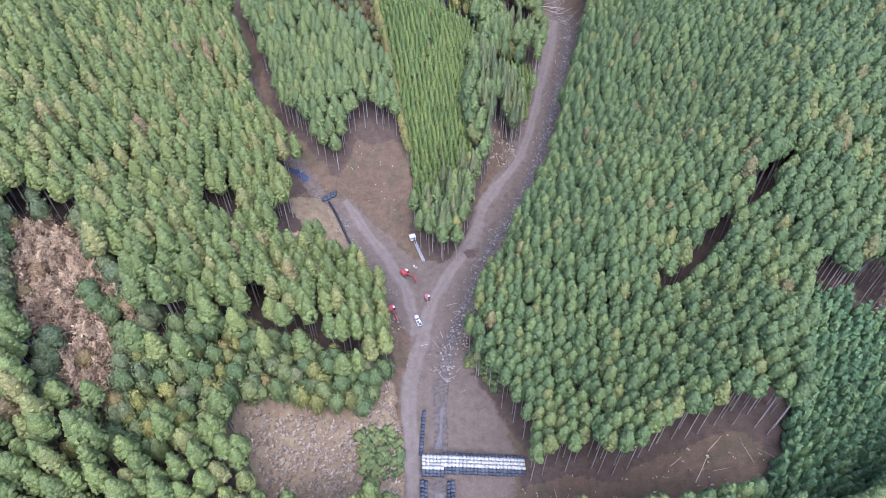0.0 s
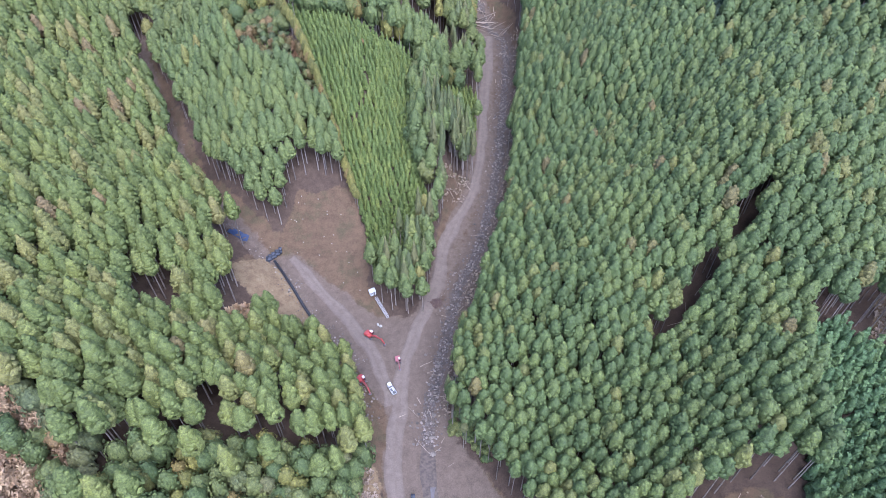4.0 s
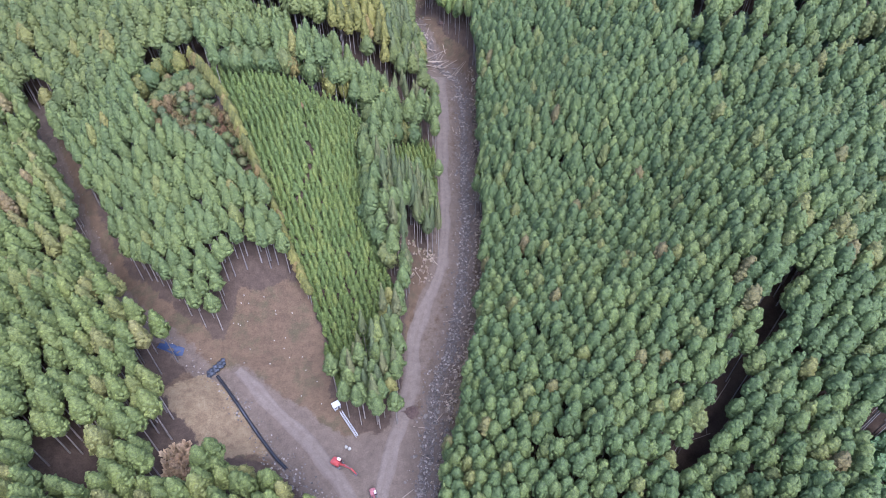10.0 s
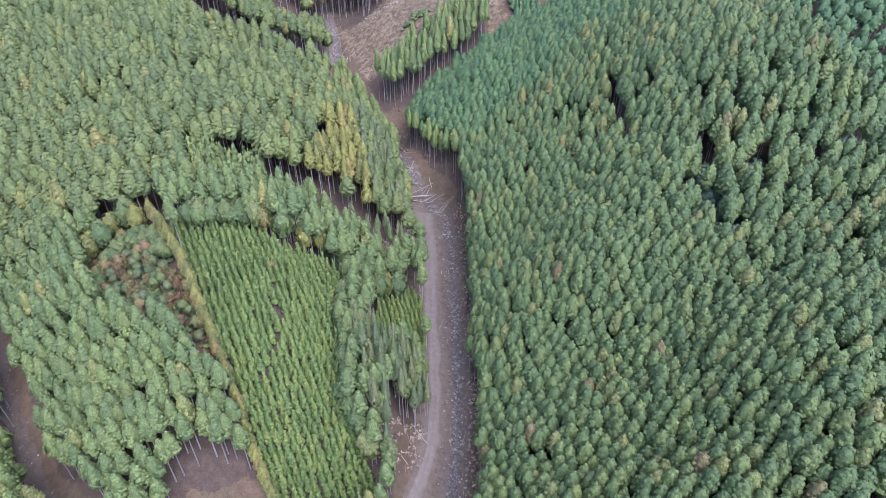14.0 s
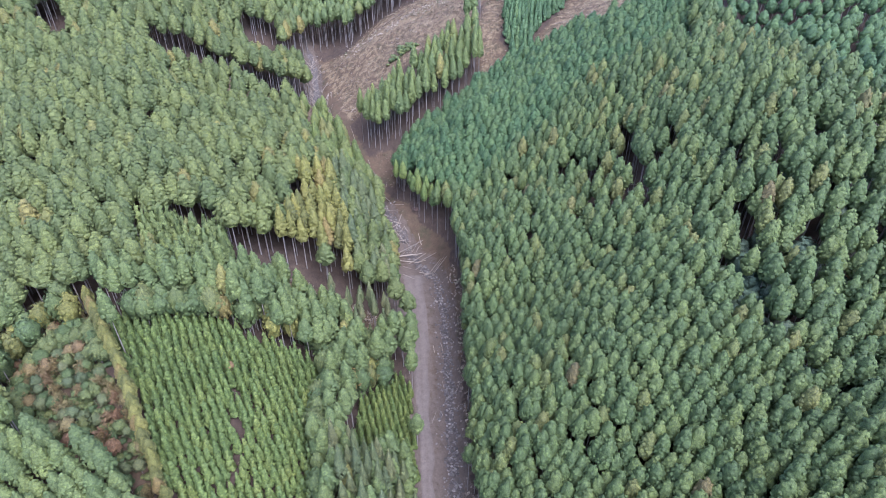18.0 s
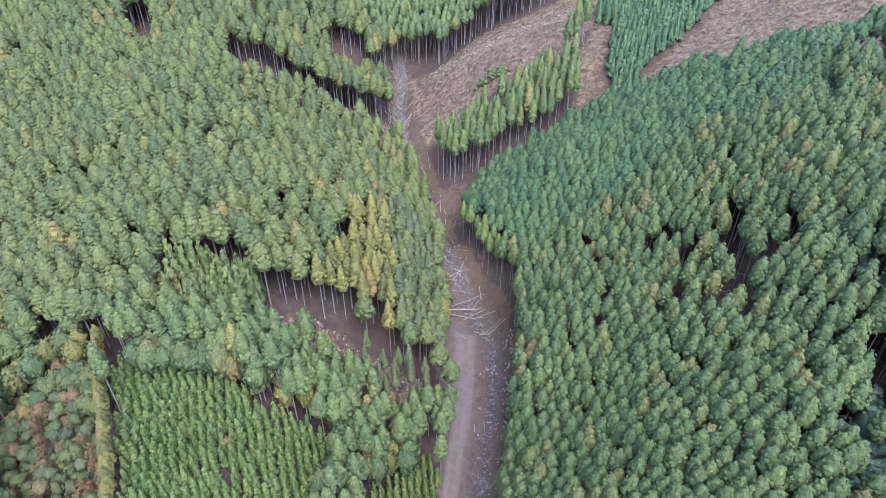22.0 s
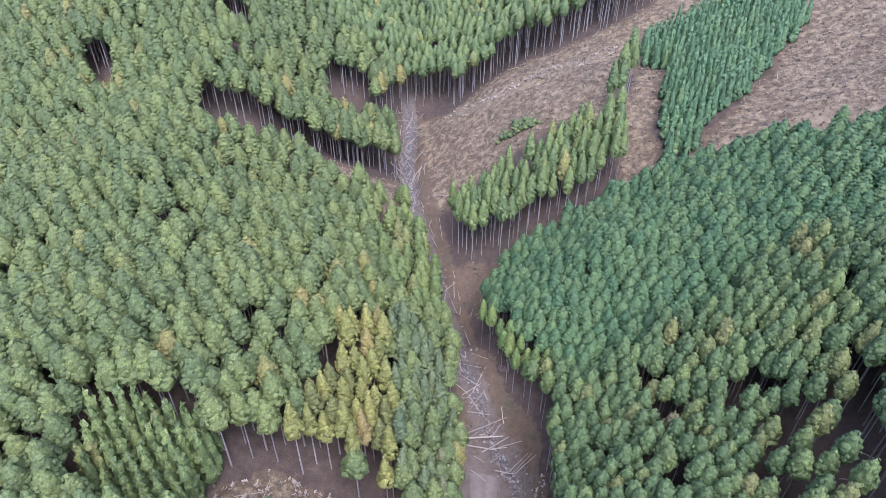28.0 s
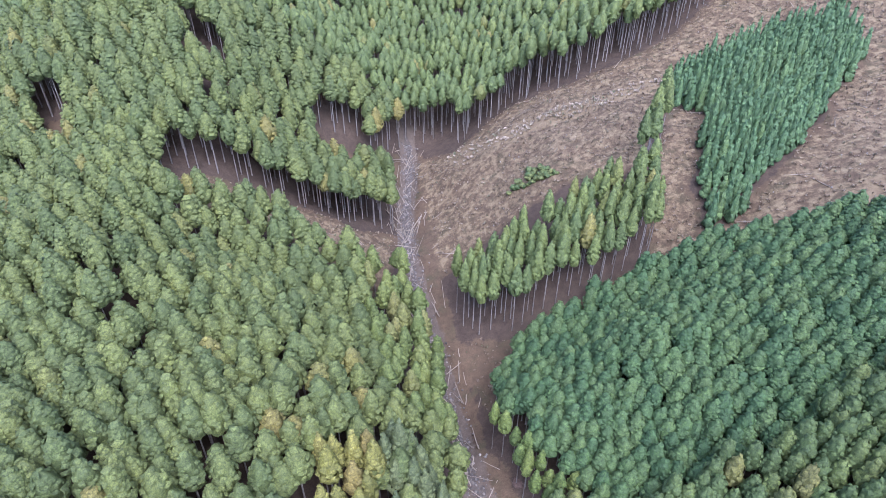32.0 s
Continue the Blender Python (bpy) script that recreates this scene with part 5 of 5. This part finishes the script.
drain_pipe([(-43.5, 177), (-41.5, 173), (-39, 168), (-36, 162), (-33, 156), (-29, 148.5), (-26, 144)])
inlet = tagged(new("pipe_inlet"), "dark bags stacked round the mouth of a pipe", "bags")
for k in range(16):
    x, y = -45.5 + (k % 8) * 0.62 - 0.1 * (k // 8), 177.0 + (k % 8) * 0.35 + (k // 8) * 1.0
    bag(dark_bags, "dark_bag", x, y, gz(x, y) - 0.1 + 0.4 * (k % 2), rng, inlet)


def sheet(x, y, w, d, heading, label):
    u, v = np.meshgrid(np.linspace(-w / 2, w / 2, 14), np.linspace(-d / 2, d / 2, 10))
    c, s = math.cos(radians(heading)), math.sin(radians(heading))
    X, Y = x + u * c - v * s, y + u * s + v * c
    Z = height(X, Y) + 0.18 + 0.12 * lattice(X, Y, 0.7, 4)
    top = np.stack([X, Y, Z], -1).reshape(-1, 3)
    f = grid_faces(14, 10)
    tagged(new("tarpaulin", mesh_of("tarpaulin", np.concatenate([top, top - [0, 0, 0.05]]), np.concatenate([f, f[:, ::-1] + len(top)]), BLUETARP, shade=True)), label, "tarpaulin")


sheet(-54.5, 184.5, 6.0, 3.0, -20, "rumpled blue tarpaulin over the stream stones")
sheet(-16.2, 104.5, 1.3, 1.1, 10, "small folded blue sheet on the bank")
for k, (x, y) in enumerate([(-10.2, 147.3), (-9.4, 146.6), (-15.4, 101.6)]):
    ob = new("bulk_bag", white_bags[k % 3])
    tagged(ob, "single white bulk bag on the gravel", "bag")
    ob.matrix_world = pose(x, y, gz(x, y), 0, 0, 30 * k) @ Matrix.Diagonal((0.75, 0.75, 0.7, 1))


# ---- fallen logs ----
def log_mesh(seed):
    rng = np.random.RandomState(seed)
    sides, n = 7, 6
    s = np.linspace(-0.5, 0.5, n)
    a = np.arange(sides) * 2 * math.pi / sides
    r = np.linspace(1.0, 0.55, n)
    bend = 0.012 * np.sin(s * 5 + rng.uniform(0, 6))
    X = np.repeat(s, sides).reshape(n, sides) + (rng.uniform(-0.012, 0.012, (n, sides)) * np.isin(np.arange(n), (0, n - 1))[:, None])
    Y = r[:, None] * np.cos(a) * rng.uniform(0.9, 1.1, (n, sides)) + bend[:, None] * 30
    Z = r[:, None] * np.sin(a) * rng.uniform(0.9, 1.1, (n, sides))
    i = np.arange(n * sides).reshape(n, sides)
    j = np.roll(i, -1, 1)
    v = np.concatenate([np.stack([X, Y, Z], -1).reshape(-1, 3), [(-0.5, 0, 0), (0.5, 0, 0)]])
    q = np.stack([i[:-1].ravel(), i[1:].ravel(), j[1:].ravel(), j[:-1].ravel()], 1)
    cap = np.concatenate([np.stack([i[0], j[0], np.full(sides, n * sides), np.full(sides, n * sides)], 1), np.stack([j[-1], i[-1], np.full(sides, n * sides + 1), np.full(sides, n * sides + 1)], 1)])
    tri = np.concatenate([q[:, [0, 1, 2]], q[:, [0, 2, 3]], cap[:, :3]])
    return mesh_of("fallen_log", v, tri, LOGWOOD)


LOGS = [log_mesh(k) for k in range(5)]


def lay_log(x, y, turn, length, r, rng, label="pale barkless log washed down among stream stones", group="logs in the stream", lift=0.0):
    c, s = math.cos(radians(turn)) * length / 2, math.sin(radians(turn)) * length / 2
    a, b, m = gz(x - c, y - s), gz(x + c, y + s), gz(x, y)
    ob = tagged(new("fallen_log", LOGS[rng.randint(0, 5)]), label, "log", group)
    top = max((a + b) / 2, m)
    ob.matrix_world = pose(x, y, top + r * 0.8 + lift, 0, -math.degrees(math.atan2(b - a, length)), turn) @ Matrix.Diagonal((length, r, r, 1))


rng = np.random.RandomState(77)
line = np.array(STREAM, float)
for k in range(170):
    y = 328 + 147 * rng.uniform(0, 1) ** 0.8
    x = np.interp(y, line[:, 1], line[:, 0]) + rng.normal(0, 3.4) - 0.5
    along = 100 if y < 400 else 85
    lay_log(x, y, along + (rng.normal(0, 20) if k % 4 else rng.uniform(-80, 80)), 2.5 + 7.5 * rng.uniform(0, 1) ** 1.5, rng.uniform(0.09, 0.19), rng, lift=rng.uniform(0, 0.5))
for k in range(26):
    y = rng.uniform(304, 328)
    lay_log(np.interp(y, line[:, 1], line[:, 0]) + rng.normal(0, 4), y, rng.normal(10, 30), rng.uniform(3, 9), rng.uniform(0.09, 0.18), rng, lift=rng.uniform(0, 0.3))
for x, y, turn, length, r in [(56, 315, 6, 13, 0.3), (58, 317.5, 12, 12, 0.26), (55, 312.5, -4, 11, 0.24), (60, 313, 25, 9, 0.2)]:
    lay_log(x, y, turn, length, r, rng, "long pale log lying across the end of the road", "log jam")
for k in range(46):
    y = rng.uniform(96, 300)
    lay_log(np.interp(y, line[:, 1], line[:, 0]) + rng.normal(0, 3.4), y, rng.uniform(0, 180), rng.uniform(1.5, 5), rng.uniform(0.07, 0.13), rng)
for poly, n, label, group in [(EAST_CUT, 10, "thin felled trunk lying on the cut slope", "felled trunks of the east cut"), (BARE_KNOLL, 12, "thin felled trunk on the bare knoll", "felled trunks of the knoll"),
                              (EAST_SLIDE, 26, "pale felled trunk on the slide slope", "felled trunks of the slide"), (UPPER_CUT, 22, "grey felled trunk on the cut slope", "felled trunks of the upper cut"),
                              (WEST_CUT, 18, "grey felled trunk on the steep bank", "felled trunks of the bank"), (SLIT, 4, "thin fallen trunk in a forest gap", "fallen trunks of the gap"), (EAST_GAP, 6, "thin fallen trunk in a forest gap", "fallen trunks of the gap"),
                              ([(14, 188), (18, 204), (30, 208), (26, 192)], 12, "thin felled trunk on the clearing by the stream", "felled trunks of the clearing")]:
    lo, hi = np.min(poly, axis=0), np.max(poly, axis=0)
    made = 0
    while made < n:
        x, y = rng.uniform(lo[0], min(hi[0], 195)), rng.uniform(lo[1], hi[1])
        if inside(np.array([x]), np.array([y]), poly)[0]:
            lay_log(x, y, rng.uniform(0, 180), rng.uniform(2.5, 7.5), rng.uniform(0.06, 0.13), rng, label, group)
            made += 1


# ---- stones ----
def stone_shape(seed, sub=2):
    rng = np.random.RandomState(seed)
    v, f = ball(sub)
    d = rng.normal(0, 1, (5, 3))
    d /= np.linalg.norm(d, axis=1)[:, None]
    for k in range(5):
        over = v @ d[k] - rng.uniform(0.45, 0.8)
        v = v - np.maximum(over, 0)[:, None] * d[k]
    return v * [1.0, rng.uniform(0.7, 0.95), rng.uniform(0.5, 0.75)], f


STONES = [mesh_of("boulder", *stone_shape(k), STONE) for k in range(5)]
rng = np.random.RandomState(15)


def near_line(line, n, sd, y0, y1, bias=0.0):
    pts = np.array(line, float)
    s = np.r_[0, np.cumsum(np.hypot(*np.diff(pts, axis=0).T))]
    t = rng.uniform(0, s[-1], n * 4)
    x, y = np.interp(t, s, pts[:, 0]) + rng.normal(bias, sd, n * 4), np.interp(t, s, pts[:, 1]) + rng.normal(0, 1, n * 4)
    ok = (y > y0) & (y < y1) & (off_line(x, y, ROAD) > 2.8)
    return np.c_[x[ok], y[ok]][:n]


rocks = near_line(STREAM, 300, 1.9, 100, 470)
zz = height(rocks[:, 0], rocks[:, 1])
for k, (x, y) in enumerate(rocks):
    ob = tagged(new("boulder", STONES[k % 5]), "angular grey boulder in the stream bed", "boulder", "boulders of the stream")
    r = 0.28 + 0.55 * rng.uniform(0, 1) ** 3
    ob.matrix_world = pose(x, y, zz[k] + r * 0.25, rng.uniform(-20, 20), rng.uniform(-20, 20), rng.uniform(0, 360)) @ Matrix.Diagonal((r, r, r, 1))


def scatter(name, pts, shapes, material, label, category, low, high, power=2.0, seed=1, sink=0.25):
    """Small stones or clods past counting."""
    rng = np.random.RandomState(seed)
    n = len(pts)
    z, r, a = height(pts[:, 0], pts[:, 1]), low + (high - low) * rng.uniform(0, 1, n) ** power, rng.uniform(0, 6.283, n)
    V, F, T, at = [], [], [], 0
    for w, (v, f) in enumerate(shapes):
        p = np.arange(w, n, len(shapes))
        c, s = np.cos(a[p])[:, None], np.sin(a[p])[:, None]
        X = (v[None, :, 0] * c - v[None, :, 1] * s) * r[p][:, None] + pts[p, 0][:, None]
        Y = (v[None, :, 0] * s + v[None, :, 1] * c) * r[p][:, None] + pts[p, 1][:, None]
        Z = v[None, :, 2] * r[p][:, None] + (z[p] + r[p] * sink)[:, None]
        V.append(np.stack([X, Y, Z], -1).reshape(-1, 3))
        F.append((f[None] + (at + np.arange(len(p)) * len(v))[:, None, None]).reshape(-1, 3))
        T.append(np.repeat(rng.uniform(0, 1, len(p)), len(v)))
        at += len(p) * len(v)
    return tagged(new(name, mesh_of(name, np.concatenate(V), np.concatenate(F), material, np.concatenate(T))), label, category, kind="stuff")


def stony(name, dark, light):
    m, n, l, p = shader(name)
    geo = n.new("ShaderNodeNewGeometry")
    c = ramp(n, l, geo.outputs["Random Per Island"], [(0.0, dark), (0.8, light), (1.0, tuple(v * 1.7 for v in light))])
    c = mix(n, l, 0.6, c, ramp(n, l, noise_node(n, l, 5.0), [(0.3, (0.6, 0.6, 0.6)), (0.7, (1.2, 1.2, 1.2))]), "MULTIPLY")
    l.new(c, p.inputs["Base Color"])
    p.inputs["Roughness"].default_value = 0.85
    return m


PEBBLE = stony("stream_stones", (0.060, 0.050, 0.039), (0.185, 0.155, 0.122))
small = [stone_shape(k, 1) for k in range(20, 24)]
scatter("stream_stones", near_line(STREAM, 7500, 1.7, 104, 480), small, PEBBLE, "grey angular stones heaped along the stream bed", "stones", 0.16, 0.6, seed=2)
scatter("west_stones", near_line(WEST_BED, 1100, 1.8, 128, 290), small, PEBBLE, "grey stones along the west stream branch", "stones", 0.10, 0.45, seed=3)
scatter("bank_stones", np.concatenate([near_line([(-15, 112), (-18, 128), (-24, 140), (-32, 150)], 360, 1.6, 100, 160), near_line([(6, 118), (14, 138), (22, 156)], 420, 2.2, 100, 170)]), small, PEBBLE, "grey stones pushed up along the banks", "stones", 0.12, 0.5, seed=4)


# ---- stumps, torn roots and brush on open slopes ----
def fill(polys, n, seed, y1=500):
    rng = np.random.RandomState(seed)
    out = []
    for poly in polys:
        lo, hi = np.min(poly, axis=0), np.minimum(np.max(poly, axis=0), (215, y1))
        m = int(n * (hi[0] - lo[0]) * (hi[1] - lo[1]))
        p = np.c_[rng.uniform(lo[0], hi[0], m), rng.uniform(lo[1], hi[1], m)]
        out.append(within(p, poly))
    return np.concatenate(out)


CUT_TRI = [(-41, 184), (-32, 196), (-13, 193), (-11.5, 175), (-13, 158), (-22, 163), (-34, 178)]
stump = bmesh.new()
rod(stump, (0, 0, -0.2), (0, 0, 0.25), 0.17, 0.13, 9)
for v in stump.verts:
    v.co += Vector((random.uniform(-0.03, 0.03), random.uniform(-0.03, 0.03), random.uniform(-0.04, 0.04)))
stump_mesh = bpy.data.meshes.new("cut_stump")
stump.to_mesh(stump_mesh)
stump.free()
stump_mesh.materials.append(CUTWOOD)
stumps = np.concatenate([fill([CUT_TRI], 0.035, 5), fill([EAST_SLIDE], 0.010, 6), fill([UPPER_CUT], 0.014, 7), fill([EAST_CUT, BARE_KNOLL], 0.04, 8), fill([TAN_SLOPE], 0.05, 9)])[:230]
for x, y in stumps:
    ob = tagged(new("cut_stump", stump_mesh), "pale freshly cut tree stump on bare soil", "stump", "stumps of the felled trees")
    ob.matrix_world = pose(x, y, gz(x, y), 0, 0, random.uniform(0, 360))

for x, y, r in [(9.5, 152.5, 2.4), (64, 330, 1.6), (20, 200, 1.2)]:
    bm = bmesh.new()
    for k in range(46):
        a, b = random.uniform(0, 6.28), random.uniform(0.1, 1.2)
        d = Vector((math.cos(a) * math.cos(b), math.sin(a) * math.cos(b), math.sin(b)))
        s = Vector((random.uniform(-1, 1), random.uniform(-1, 1), 0)) * r * 0.45
        rod(bm, s, s + d * r * random.uniform(0.4, 0.9), 0.13, 0.04, 5)
    heap = bmesh.ops.create_icosphere(bm, subdivisions=3, radius=r * 0.8)["verts"]
    for v in heap:
        v.co = Vector((v.co.x, v.co.y, max(v.co.z, -0.2) * 0.6)) * (1 + 0.35 * noise.noise(v.co * 1.3))
    me = bpy.data.meshes.new("root_ball")
    bm.to_mesh(me)
    bm.free()
    me.materials.append(ROOTS)
    tagged(new("root_ball", me), "brown ball of torn roots and soil", "root ball").matrix_world = pose(x, y, gz(x, y) - 0.1)

bush = lambda name, pts, leaf, label, size, seed: stand(name, pts, "tuft" if leaf in (BRUSH, DULL_BRUSH, PINKISH) else "bush", leaf, label, "brush", size * (1.5 if leaf in (BRUSH, DULL_BRUSH, PINKISH) else 1), 1.2, seed=seed, vary=0.45)
bush("slope_brush", without(fill([UPPER_CUT, EAST_SLIDE, WEST_CUT, GULLY], 0.34, 11), [VALLEY], 1.0), DULL_BRUSH, "low dry brown brush on the cut slopes", 0.30, 61)
bush("knoll_brush", fill([BARE_KNOLL, [(13, 190), (18, 204), (30, 208), (24, 192)]], 0.55, 17), BRUSH, "dry tan brush on the knoll slope", 0.45, 68)
bush("crest_brush", fill([[(58, 463), (86, 456), (109, 451), (134, 455), (136, 447), (109, 441), (86, 444), (60, 450)]], 0.30, 18), BRUSH, "pale tan brush along the bare crest", 0.5, 69)
bush("bank_brush", fill([TAN_BANK, EAST_TAN], 1.4, 12), BRUSH, "tall dry tan grass and brush on the bank", 0.42, 62)
bush("clearing_brush", fill([EAST_CUT, BARE_KNOLL, FAR_SLIT], 0.10, 13), BRUSH, "low dry brown brush in the clearings", 0.28, 63)
bush("leafless_brush", fill([TWIG_PATCH, TAN_GAP], 0.35, 15), PINKISH, "tangled pinkish grey leafless brush", 0.8, 66)
bush("gap_brush", fill([TAN_GAP], 1.3, 19), PINKISH, "dry pinkish brush in a gap of the cedars", 1.0, 70)
bush("hill_brush", fill([ORANGE_PATCH], 0.4, 16), BROADLEAF, "low green and brown shrubs on the hill", 0.9, 67)
bush("green_bank_shrubs", fill([[(-24, 80), (-19, 86), (-13, 88), (-11.5, 72), (-20, 68)], [(74, 420), (90, 412), (84, 424)], [(7, 108), (14, 97), (17, 100), (10, 122)]], 0.75, 14), BROADLEAF, "low green shrubs on the bank", 0.95, 64)
edge = near_line(STREAM, 700, 1.2, 112, 300, 5.2)
bush("stream_edge_brush", edge, BRUSH, "dry brown brush along the forest edge", 0.36, 65)
